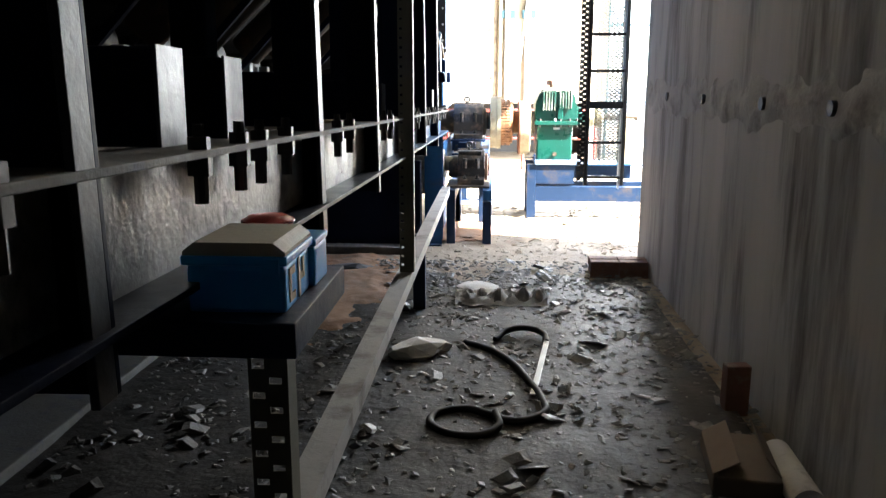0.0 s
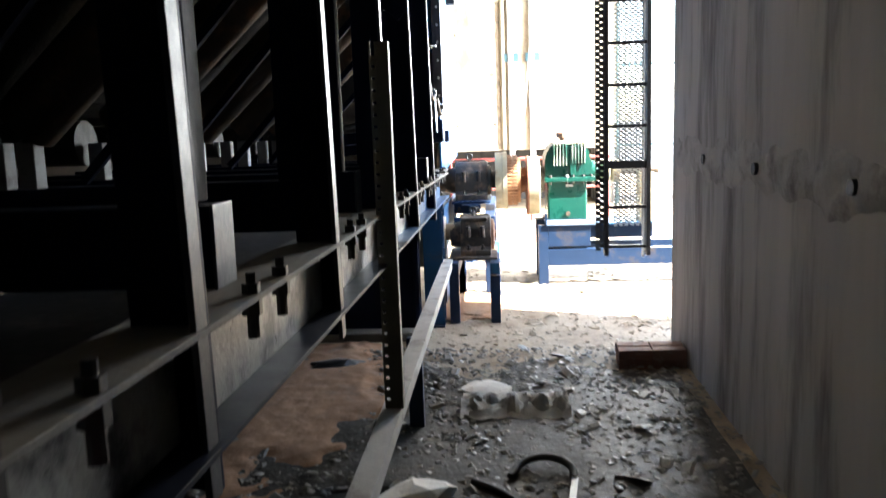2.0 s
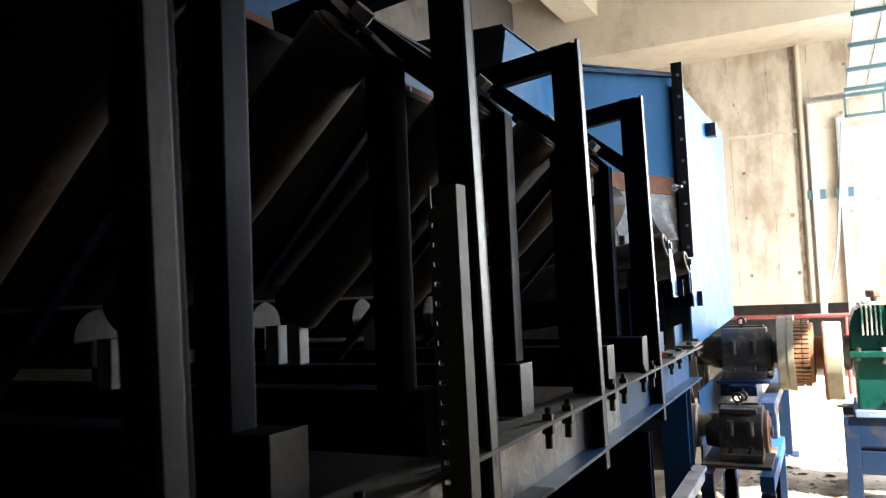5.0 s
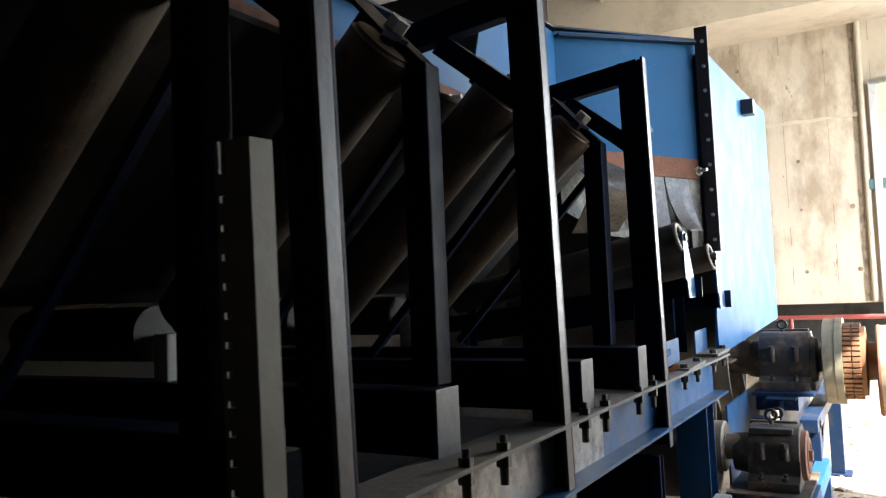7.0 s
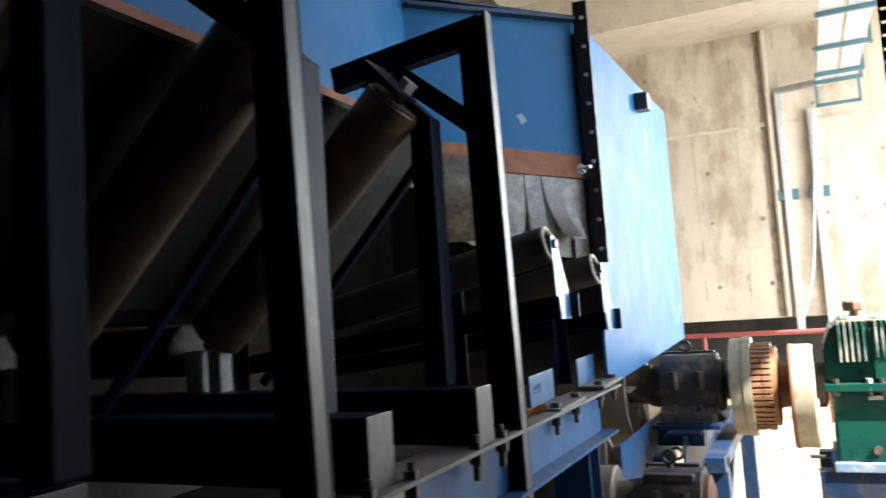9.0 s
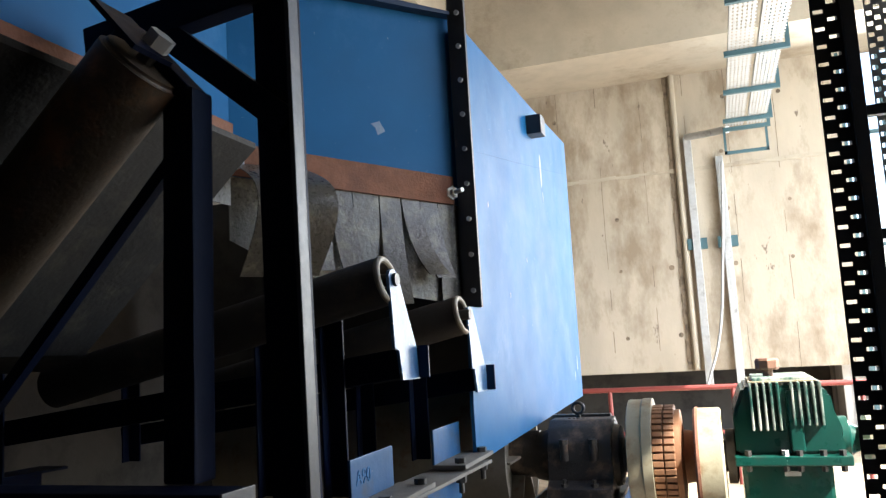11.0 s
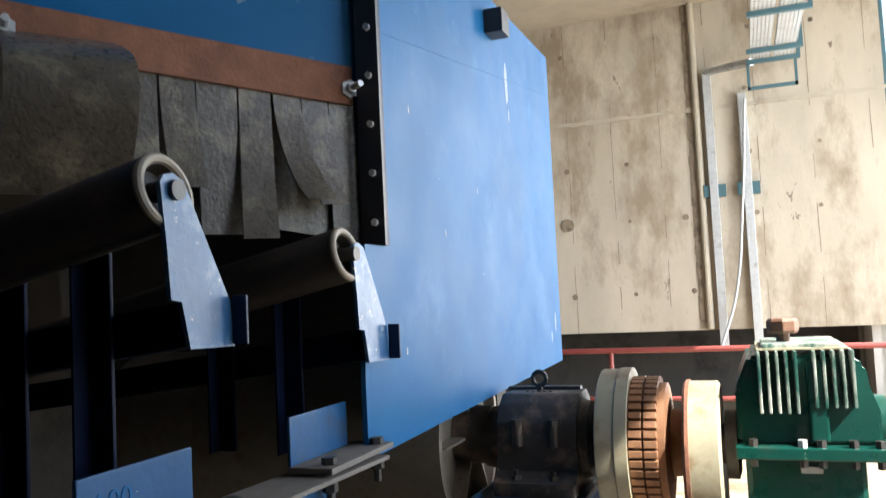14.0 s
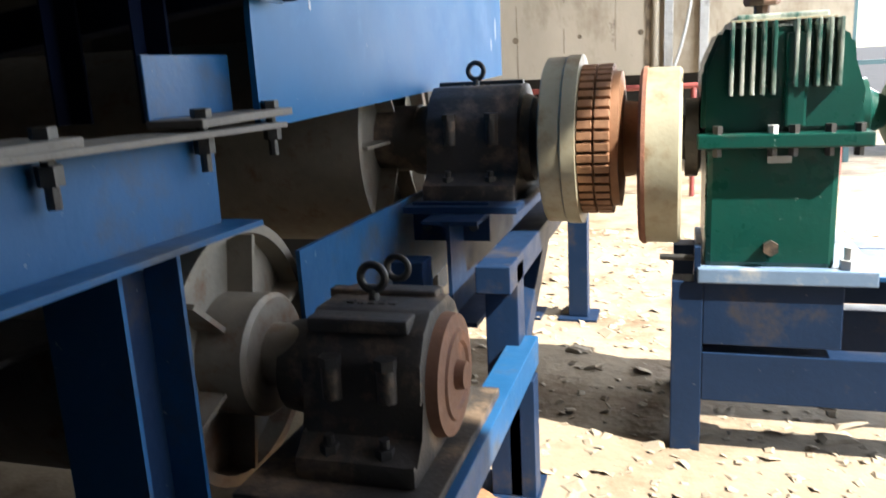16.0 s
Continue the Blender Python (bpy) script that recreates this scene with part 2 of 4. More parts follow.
def turned(profile, a, axis, seg=48):
    """A lathe shape: profile of (distance along axis, radius) from the point a."""
    bm = bmesh.new()
    rings = []
    for h, r in profile:
        ring = []
        for i in range(seg):
            c, s = math.cos(2 * math.pi * i / seg) * r, math.sin(2 * math.pi * i / seg) * r
            v = {"x": (h, c, s), "y": (c, h, s), "z": (c, s, h)}[axis]
            ring.append(bm.verts.new(Vector(a) + Vector(v)))
        rings.append(ring)
    for p, q in zip(rings, rings[1:]):
        for i in range(seg):
            bm.faces.new((p[i], p[(i + 1) % seg], q[(i + 1) % seg], q[i]))
    bm.faces.new(rings[0])
    bm.faces.new(rings[-1][::-1])
    return bm


def torus(c, r, t, axis="x", seg=28):
    bm = bmesh.new()
    rings = []
    for i in range(seg):
        a = 2 * math.pi * i / seg
        ring = []
        for j in range(10):
            b = 2 * math.pi * j / 10
            k, h = r + t * math.cos(b), t * math.sin(b)
            v = {"x": (h, k * math.cos(a), k * math.sin(a)), "y": (k * math.cos(a), h, k * math.sin(a)), "z": (k * math.cos(a), k * math.sin(a), h)}[axis]
            ring.append(bm.verts.new(Vector(c) + Vector(v)))
        rings.append(ring)
    for i in range(seg):
        for j in range(10):
            bm.faces.new((rings[i][j], rings[i][(j + 1) % 10], rings[(i + 1) % seg][(j + 1) % 10], rings[(i + 1) % seg][j]))
    return bm


def thing(name, label, category, at=(0, 0, 0), group=""):
    """An empty at the thing's base; its parts are built in world places, so the parts' offset is set off again by place()."""
    e = new(name)
    e.empty_display_size = 0.1
    tagged(e, label, category, group)
    return e


def structure(name, bm, mat, label, smooth=False):
    ob = finish(bm, name, mat, None, label, smooth)
    return tagged(ob, kind="structure")


def hexbolt(bm, c, axis, r=0.014, h=0.014, stem=0.0):
    c = Vector(c)
    d = Vector({"x": (1, 0, 0), "y": (0, 1, 0), "z": (0, 0, 1)}[axis])
    add_rod(bm, c, c + d * h, r, 6)
    if stem:
        add_rod(bm, c + d * h, c + d * (h + stem), r * 0.55, 8)
    return bm


# ---- the room ----
FAR, CEIL, WALLX, WALLEND = 16.2, 6.4, 1.22, 6.6
structure("floor", box(-4.2, 4.6, -2.2, 18, -0.2, 0), DIRT, "uneven packed dirt floor strewn with rubble")
structure("ceiling", box(-4.2, 4.6, -2.2, 18, CEIL, CEIL + 0.2), CONC, "rough cast concrete ceiling slab")
structure("wall_aisle", box(WALLX, WALLX + 0.3, -2.2, WALLEND, 0, CEIL), STREAK, "streaked grey concrete wall beside the aisle")
# Both walls are coloured dark so that the shade behind stays black.
structure("wall_left", box(-4.4, -4.2, -2.2, 18, 0, CEIL), DIMMED, "plain concrete wall behind the conveyor")
structure("wall_back", box(-4.2, 4.4, -2.4, -2.2, 0, CEIL), DIMMED, "dimmed concrete wall behind the start")
bm = box(-4.2, 2.2, FAR, FAR + 0.3, 1.1, CEIL)
add_box(bm, 2.2, 4.4, FAR, FAR + 0.3, 5.25, CEIL)
structure("wall_far", bm, FORMED, "cast concrete wall with form-tie holes and seams")
# Coloured dark for the shade inside the gap.
structure("wall_pit", box(-4.2, 1.9, 17.8, 18, 0, CEIL), DIMMED, "dark wall behind the gap")
structure("wall_pit_side", box(1.9, 2.2, FAR + 0.3, 18, 0, CEIL), STREAK, "side wall of the space behind the gap")
# Wall out of view; its opening is sized to shape sun and shade.
bm = box(4.4, 4.6, -2.2, 6.3, 0, CEIL)
add_box(bm, 4.4, 4.6, 6.3, 14.4, 6.25, CEIL)
add_box(bm, 4.4, 4.6, 14.4, 18, 0, CEIL)
structure("wall_right", bm, CONC, "unseen concrete wall with a wide opening that shapes the sun")
# Unseen ground, kept dark so that it bounces less light indoors.
structure("ground", box(4.6, 300, -200, 300, -0.3, -0.1), DIMMED, "dark ground outside")
structure("ground_far", box(2.2, 4.6, 18, 300, -0.3, -0.1), DIRT, "bare ground beyond the end opening")
structure("beam", box(-4.2, 4.4, 14.78, FAR, 5.25, CEIL), CONC, "deep concrete beam under the ceiling")
wf = tagged(new("window_frame"), "teal painted steel frame in the end opening", "window", kind="structure")
for x in (2.2, 2.7, 3.6, 4.34):
    part("mullion", box(x, x + 0.06, FAR + 0.1, FAR + 0.16, 0, 5.25), TEAL, wf)
for z in (1.1, 2.6, 4.1):
    part("transom", box(2.26, 4.34, FAR + 0.11, FAR + 0.15, z, z + 0.05), TEAL, wf)
# Hidden wall, added only to keep daylight off the conveyor's far side.
structure("wall_cross", box(-4.2, -1.0, 10.6, 10.8, 0, 3.0), DIMMED, "unseen low wall added to block daylight behind the chute")
scar = bmesh.new()
grid = []
for i in range(300):
    y = -2.0 + 0.0285 * i
    k = noise.noise((y * 1.1, 0, 0))
    row = []
    for j in range(13):
        z = 1.26 + 0.27 * j / 12 + 0.05 * k + 0.02 * noise.noise((y * 9, j, 3))
        rise = 0.012 * math.sin(math.pi * j / 12) + 0.014 * noise.noise((y * 5, z * 9, 1)) - 0.004
        row.append(scar.verts.new((WALLX - rise, y, z)))
    grid.append(row)
for p, q in zip(grid, grid[1:]):
    for j in range(12):
        scar.faces.new((p[j], p[j + 1], q[j + 1], q[j]))
structure("wall_scar", scar, SCAR, "ragged pale pour joint along the aisle wall", True)
for y in (2.2, 2.95, 3.7, 4.75, 5.7):
    structure("tie_hole", rod((WALLX - 0.024, y, 1.395), (WALLX - 0.001, y, 1.395), 0.03, 14), BLACK, "dark form-tie hole in the aisle wall")
# Darker floor layer over the shaded aisle, ending where the sun begins.
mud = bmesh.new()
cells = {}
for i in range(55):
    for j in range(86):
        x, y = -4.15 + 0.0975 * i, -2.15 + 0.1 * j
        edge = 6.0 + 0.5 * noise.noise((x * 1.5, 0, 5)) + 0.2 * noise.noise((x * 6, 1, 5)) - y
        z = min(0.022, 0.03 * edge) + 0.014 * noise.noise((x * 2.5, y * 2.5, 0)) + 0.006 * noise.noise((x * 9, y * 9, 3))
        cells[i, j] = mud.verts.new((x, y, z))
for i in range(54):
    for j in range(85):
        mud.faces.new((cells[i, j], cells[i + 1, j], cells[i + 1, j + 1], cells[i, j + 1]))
structure("mud", mud, SHADEMUD, "damp mud on the aisle floor, darkened for its shade", True)
structure("beam_long", box(-3.3, -2.75, -2.2, 14.78, 5.9, CEIL), CONC, "concrete beam running along the hall")


# ---- conveyor frame ----
POSTS = ((0.88, 2.66), (2.1, 2.66), (3.13, 2.66), (4.22, 2.66), (5.3, 2.66), (6.45, 2.66))
SLEEPERS = ((0.6, -0.55), (1.335, -0.55), (1.665, -0.55), (2.46, -0.55), (3.465, -0.55), (4.1, -0.57), (4.76, -0.57), (5.555, -0.49), (6.15, -0.475))


def slope(ob):
    """The conveyor falls a little towards its head: turn a thing about the head end."""
    ob.matrix_basis = pose(0, 7.2, 1.245) @ pose(0, 0, 0, -1.26) @ pose(0, -7.2, -1.245)
    return ob


def post(y, top):
    """A leaning angle-iron post with a top strut, a knee brace and its window-lit outer edge painted grey."""
    t = thing("conveyor_post", "dark blue angle-iron conveyor post with top strut and knee brace", "post", group="posts along the conveyor")
    low = 0.97 + 0.022 * (7.2 - y)
    foot, head = (-0.497, y, low), (-0.515, y, top)
    part("front_leg", bar((foot[0] - 0.018, y, low), (head[0] - 0.018, y, top), 0.125, 0.012, 0.002), SHADEBLUE, t)
    part("side_leg", bar((foot[0] + 0.04, y - 0.03, low), (head[0] + 0.04, y - 0.03, top), 0.012, 0.045, 0.002), LITEDGE, t, "side flange painted grey as the lit face")
    part("strut", bar((-0.5, y, top - 0.045), (-1.1, y, top - 0.12), 0.09, 0.06, 0.003), SHADEBLUE, t)
    part("brace", bar((-0.50, y, top - 0.42), (-0.84, y, top - 0.14), 0.07, 0.05, 0.003), SHADEBLUE, t)
    return t


for y, top in POSTS:
    post(y, top)

stringer = slope(thing("stringer_beam", "blue painted steel I-beam carrying the conveyor rollers", "steel beam"))
sx = -0.45
part("web", box(sx - 0.075, sx - 0.065, 5.75, 7.62, 1.055, 1.235), BLUEWORN, stringer)
# Near stretch of the web, with its reflection painted on.
part("peeled_web", box(sx - 0.075, sx - 0.065, -2.0, 5.75, 1.055, 1.235), WEBGLINT, stringer, "web painted pale grey for the light it reflects")
part("top_flange", box(sx - 0.16, sx, -2.0, 7.82, 1.235, 1.247, 0.002), DUSTY, stringer, "dusty top flange")
part("bottom_flange", box(sx - 0.16, sx + 0.01, 4.6, 7.66, 1.043, 1.055, 0.002), BLUEWORN, stringer)
# Near stretch of this flange gets the darker blue, as shade.
part("bottom_flange", box(sx - 0.16, sx + 0.01, -2.0, 4.6, 1.043, 1.055, 0.002), SHADEBLUE, stringer, "bottom flange in the blue darkened for shade")
inner = slope(thing("stringer_beam", "dark blue steel I-beam on the far side of the conveyor", "steel beam"))
part("web", box(-2.5, -2.49, -2.0, 7.62, 1.055, 1.235), SHADEBLUE, inner)
part("top_flange", box(-2.58, -2.42, -2.0, 7.7, 1.235, 1.247), SHADEBLUE, inner)
part("bottom_flange", box(-2.58, -2.42, -2.0, 7.7, 1.043, 1.055), SHADEBLUE, inner)

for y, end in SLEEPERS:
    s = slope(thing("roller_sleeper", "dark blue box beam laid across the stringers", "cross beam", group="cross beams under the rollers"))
    part("tube", box(-2.55, end - 0.007, y - 0.055, y + 0.055, 1.247, 1.412, 0.006), SHADEBLUE, s)
    # End face coloured lighter than the tube because daylight falls on it.
    part("end_cap", box(end - 0.007, end, y - 0.057, y + 0.057, 1.245, 1.414, 0.002), LITEDGE, s, "end plate painted grey as the lit face")
    for dy in (-0.1, 0.1):
        bm = hexbolt(bmesh.new(), (-0.47, y + dy, 1.247), "z", 0.018, 0.02, 0.02)
        add_rod(bm, (-0.47, y + dy, 1.16), (-0.47, y + dy, 1.247), 0.012, 8)
        add_rod(bm, (-0.47, y + dy, 1.205), (-0.47, y + dy, 1.235), 0.02, 6)
        part("bolt", bm, BOLT, s)


def wing_idler(y):
    t = slope(thing("wing_idler", "rusty steel wing roller on a dark blue bent bracket", "conveyor roller", group="wing rollers under the belt"))
    v = y + 0.075
    part("upright", bar((-0.66, v, 1.412), (-0.66, v, 2.27), 0.08, 0.075, 0.006), SHADEBLUE, t)
    part("bent_head", bar((-0.66, v, 2.245), (-0.84, v, 2.44), 0.08, 0.075, 0.006), SHADEBLUE, t)
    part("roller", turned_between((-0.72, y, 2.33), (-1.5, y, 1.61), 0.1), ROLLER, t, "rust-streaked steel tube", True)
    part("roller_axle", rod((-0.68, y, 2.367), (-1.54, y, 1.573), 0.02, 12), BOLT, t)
    part("end_bracket", bar((-0.665, y - 0.035, 2.32), (-0.78, y - 0.035, 2.45), 0.012, 0.12), SHADEBLUE, t)
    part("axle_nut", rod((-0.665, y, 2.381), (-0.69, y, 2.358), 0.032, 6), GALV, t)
    part("diagonal_angle", bar((-0.66, v, 2.16), (-1.36, v, 1.43), 0.03, 0.025), SHADEBLUE, t)
    part("inner_upright", box(-1.52, -1.46, y - 0.03, y + 0.03, 1.412, 1.56, 0.004), PALE, t, "pale bearing block")
    part("inner_upright", box(-1.62, -1.56, y - 0.03, y + 0.03, 1.412, 1.56, 0.004), PALE, t, "pale bearing block")
    part("flat_roller", rod((-1.64, y, 1.56), (-2.3, y, 1.56), 0.09, 24), SHADEROLL, t, "", True)


def turned_between(a, b, r):
    """A roller tube with a rolled lip and sunken ends."""
    bm = rod(a, b, r, 32)
    bmesh.ops.bevel(bm, geom=[e for e in bm.edges if abs(e.calc_length() - 2 * r * math.sin(math.pi / 32)) < 0.004], offset=0.012, segments=3, affect="EDGES")
    return bm


for y in (0.6, 1.665, 2.46, 3.35, 3.98, 4.76, 5.47, 6.17):
    wing_idler(y)

# trough belt
prof = ((-0.9, 2.33), (-0.98, 2.262), (-1.57, 1.715), (-1.72, 1.668), (-2.25, 1.668), (-2.4, 1.71), (-3.2, 2.5))
bm = bmesh.new()
add_prism(bm, list(prof) + [(x, z + 0.018) for x, z in prof[::-1]], "y", -2.0, 6.9)
tagged(slope(finish(bm, "conveyor_belt", BELT, None)), "dark worn rubber trough belt on the rollers", "conveyor belt")

rb = finish(box(-2.35, -0.74, -2.0, 7.5, 0.86, 0.875, 0.004), "return_belt", BELT)
tagged(slope(rb), "dark return run of the rubber belt beneath the conveyor", "conveyor belt")

# skirt along the belt
FX, FY = -1.17, 7.18
sk = slope(thing("belt_skirt", "blue steel skirt board with a rusty clamping bar", "skirt board"))
part("plate", prism(((-1.9, 2.4), (FY, 2.4), (FY, 3.1), (6.3, 3.1), (6.15, 2.68), (-1.9, 2.68)), "x", FX - 0.008, FX), BLUE, sk)
part("flange", box(FX - 0.04, FX + 0.06, -1.9, 6.15, 2.68, 2.69), SHADEBLUE, sk)
part("clamp_bar", box(FX + 0.002, FX + 0.014, -1.9, FY - 0.02, 2.41, 2.52, 0.002), RUST, sk, "rusty flat bar")
part("rubber", box(FX - 0.006, FX, -1.9, FY - 0.02, 2.22, 2.4), RUBBER, sk, "black rubber strip")
part("far_plate", box(-3.0, -2.99, -1.9, 7.9, 2.3, 3.6), SHADEBLUE, sk)
for y in (3.4, 4.2, 5.0, 5.86, 6.7):
    bm = hexbolt(bmesh.new(), (FX + 0.014, y, 2.465), "x", 0.018, 0.02, 0.05)
    part("clamp_bolt", bm, GALV, sk)

# ---- head chute ----
HX = -0.55
FLARE = Matrix.Translation((-0.58, 7.97, 0)) @ Matrix(((-0.598, 0.801, 0, 0), (-0.801, -0.598, 0, 0), (0, 0, 1, 0), (0, 0, 0, 1)))
FLEN = 0.985


def flare(name, bm, mat, parent, label="", smooth=False):
    """A part drawn in the flared plate's own frame: x along it from the joint, y out of it, z up."""
    bm.transform(FLARE)
    return part(name, bm, mat, parent, label, smooth)


ch = thing("head_chute", "blue painted steel head chute over the conveyor's end", "chute")
flare("inlet_plate", prism(((-0.02, 2.27), (FLEN, 2.33), (FLEN, 3.11), (-0.02, 3.14)), "y", -0.008, 0), BLUE, ch)
flare("stiffener", prism(((-0.02, 3.10), (FLEN, 3.07), (FLEN, 3.085), (-0.02, 3.115)), "y", 0, 0.05), NAVYSHADE, ch)
part("inlet_roof", prism(((-3.0, 6.3), (FX, 6.3), (FX, FY), (-0.57, 7.98), (-3.0, 7.98)), "z", 3.13, 3.14), NAVYSHADE, ch)
fl = part("joint_flange", box(HX - 0.01, HX + 0.065, 7.93, 7.945, 1.83, 3.19), BLACK, ch, "black bolted flange")
part("joint_flange", box(HX - 0.01, HX + 0.06, 7.955, 7.97, 1.83, 3.19), NAVYSHADE, ch)
for i in range(9):
    part("flange_bolt", hexbolt(bmesh.new(), (HX + 0.035, 7.918, 1.9 + i * 0.15), "y", 0.011, 0.012), GALV, fl)
SCUFFS = ((9.43, 2.68, 0.02, 0.09), (9.45, 2.53, 0.008, 0.03), (10.2, 1.5, 0.012, 0.05), (10.1, 1.42, 0.008, 0.03), (8.5, 1.9, 0.004, 0.012), (8.9, 2.1, 0.004, 0.012), (8.2, 2.3, 0.004, 0.01), (8.1, 1.5, 0.005, 0.012))
HOOD = ((7.8, 1.22), (7.8, 1.45), (7.83, 1.83), (7.97, 1.83), (7.97, 3.04), (9.3, 3.04), (10.35, 3.06), (10.33, 1.27))
part("hood_side", prism(HOOD, "x", HX + 0.03, HX + 0.045), BLUE, ch)
# Black in place of blue, for the darkness inside the hood.
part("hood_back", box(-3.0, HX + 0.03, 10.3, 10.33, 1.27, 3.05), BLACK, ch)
flare("scuff_mark", prism(((0.335, 2.56), (0.36, 2.60), (0.40, 2.585), (0.38, 2.57), (0.37, 2.54)), "y", 0, 0.001), SCUFFED, ch, "pale paint scuff")
random.seed(11)
for y, z, w, h in SCUFFS:
    out = [(y + w * (1 + 0.5 * random.random()) * math.cos(0.7 * k), z + h * (1 + 0.4 * random.random()) * math.sin(0.7 * k)) for k in range(9)]
    part("scuff_mark", prism(out, "x", HX + 0.045, HX + 0.0458), SCUFFED, ch, "pale paint scuff")
part("weld_seam", prism(((7.975, 2.5), (10.3, 2.82), (10.3, 2.824), (7.975, 2.504)), "x", HX + 0.045, HX + 0.0465), BLUE, ch)
# Black sheet added behind the side plate as the hood's inner shade.
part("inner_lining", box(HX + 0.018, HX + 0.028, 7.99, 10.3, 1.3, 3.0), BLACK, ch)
part("hood_roof", prism(((7.97, 3.03), (10.34, 3.05), (10.34, 3.06), (7.97, 3.04)), "x", -3.0, HX + 0.03), BLUE, ch)
part("lifting_lug", box(HX + 0.045, HX + 0.13, 9.12, 9.24, 2.84, 2.95, 0.004), BLACK, ch)
cb = flare("clamp_bar", prism(((0.02, 2.27), (FLEN, 2.33), (FLEN, 2.45), (0.02, 2.39)), "y", 0.002, 0.014), RUST, ch, "rusty flat bar")
for u, z in ((0.03, 2.33), (FLEN - 0.02, 2.39)):
    bm = hexbolt(bmesh.new(), (u, 0.014, z - 0.01), "y", 0.03, 0.006)
    hexbolt(bm, (u, 0.02, z - 0.01), "y", 0.018, 0.02, 0.05)
    flare("clamp_bolt", bm, GALV, cb, "shiny clamp bolt")

# rubber strips
rs = thing("rubber_skirt", "slit black rubber skirt hanging from the rusty bar", "rubber skirt")
flare("backing", prism(((0.0, 1.85), (0.69, 1.95), (FLEN, 2.1), (FLEN, 2.34), (0.0, 2.28)), "y", -0.03, -0.022), RUBBER, rs)
STRIPS = ((0.0, 0.1, 0.62, 0.0, 0.0), (0.1, 0.19, 0.42, 0.06, 0.03), (0.19, 0.28, 0.44, 0.10, 0.06), (0.28, 0.38, 0.56, 0.10, -0.03), (0.38, 0.5, 0.5, 0.02, 0.0), (0.5, 0.6, 0.4, 0.05, 0.02), (0.6, 0.7, 0.4, 0.03, 0.0), (0.7, 0.985, 0.42, 0.2, 0.0))
for a, b, drop, out, side in STRIPS:
    bm = bmesh.new()
    rows = []
    for i in range(13):
        u = i / 12
        if out > 0.15:
            yy, zz = 0.26 * math.sin(u * math.pi * 0.9) ** 1.2, -drop * u + 0.05 * math.sin(u * math.pi)
        else:
            yy, zz = out * u * u, -drop * u + out * 0.6 * u ** 3
        sl = side * u * u
        zt = 2.33 + 0.06 * (a + b) / 2
        q = []
        for k in range(4):
            x = a + 0.003 + (b - a - 0.006) * k / 3
            q.append((x - sl, yy + 0.02 * out / 0.1 * u * (1 - k / 3), zt + zz))
        ring = [bm.verts.new(p) for p in q] + [bm.verts.new((p[0], p[1] - 0.007, p[2])) for p in q[::-1]]
        rows.append(ring)
    for p, q in zip(rows, rows[1:]):
        for j in range(8):
            bm.faces.new((p[j], p[(j + 1) % 8], q[(j + 1) % 8], q[j]))
    bm.faces.new(rows[0])
    bm.faces.new(rows[-1][::-1])
    flare("strip", bm, RUBBER, rs, "", True)


def end_idler(y, z, off=0.0):
    """A near-flat roller in a bracket plate at the conveyor's end."""
    t = thing("end_idler", "dark steel roller held by a blue bracket plate", "conveyor roller", group="rollers at the conveyor's end")
    r = part("roller", turned(((-1.3, 0.0), (-1.3, 0.075), (-0.02, 0.075), (0, 0.07), (0, 0.055), (-0.03, 0.05), (-0.03, 0.0)), (0, 0, 0), "x", 36), SHADEROLL, t, "", True)
    rim = part("rim", torus((0, 0, 0), 0.0665, 0.0105, "x", 36), SHAFT, r, "worn bare rim", True)
    r.matrix_basis = pose(-0.5, y, z, 0, -12, 0)
    plate = ((-0.04, 0.012), (-0.03, 0.026), (-0.005, 0.032), (0.025, 0.02), (0.04, -0.005), (0.158, -0.21), (0.17, -0.303), (0.033, -0.3), (0.011, -0.21), (-0.018, -0.205), (-0.026, -0.107))
    part("bracket_plate", prism([(y + off + a, z + b) for a, b in plate], "x", -0.485, -0.475), SCRATCHED, t, "scratched blue bracket plate")
    part("bracket_lip", box(-0.475, -0.44, y + off + 0.163, y + off + 0.171, z - 0.3, z - 0.2, 0.002), NAVYSHADE, t)
    part("axle", rod((-0.53, y - 0.0, z), (-0.465, y, z), 0.02, 14), BOLT, t)
    part("cross_channel", bar((-0.49, y + off + 0.1, z - 0.25), (-2.2, y + off + 0.1, z - 0.45), 0.09, 0.09, 0.004), SHADEBLUE, t)
    for x in (-0.72, -0.95, -2.1):
        part("leg", box(x - 0.012, x + 0.045, y + 0.04, y + 0.05, 1.247, z - 0.05, 0.003), SHADEBLUE, t)
        part("leg_lip", box(x - 0.018, x - 0.012, y + 0.0, y + 0.05, 1.247, z - 0.05), SHADEBLUE, t)


end_idler(6.985, 1.89)
end_idler(7.7, 1.795, 0.035)
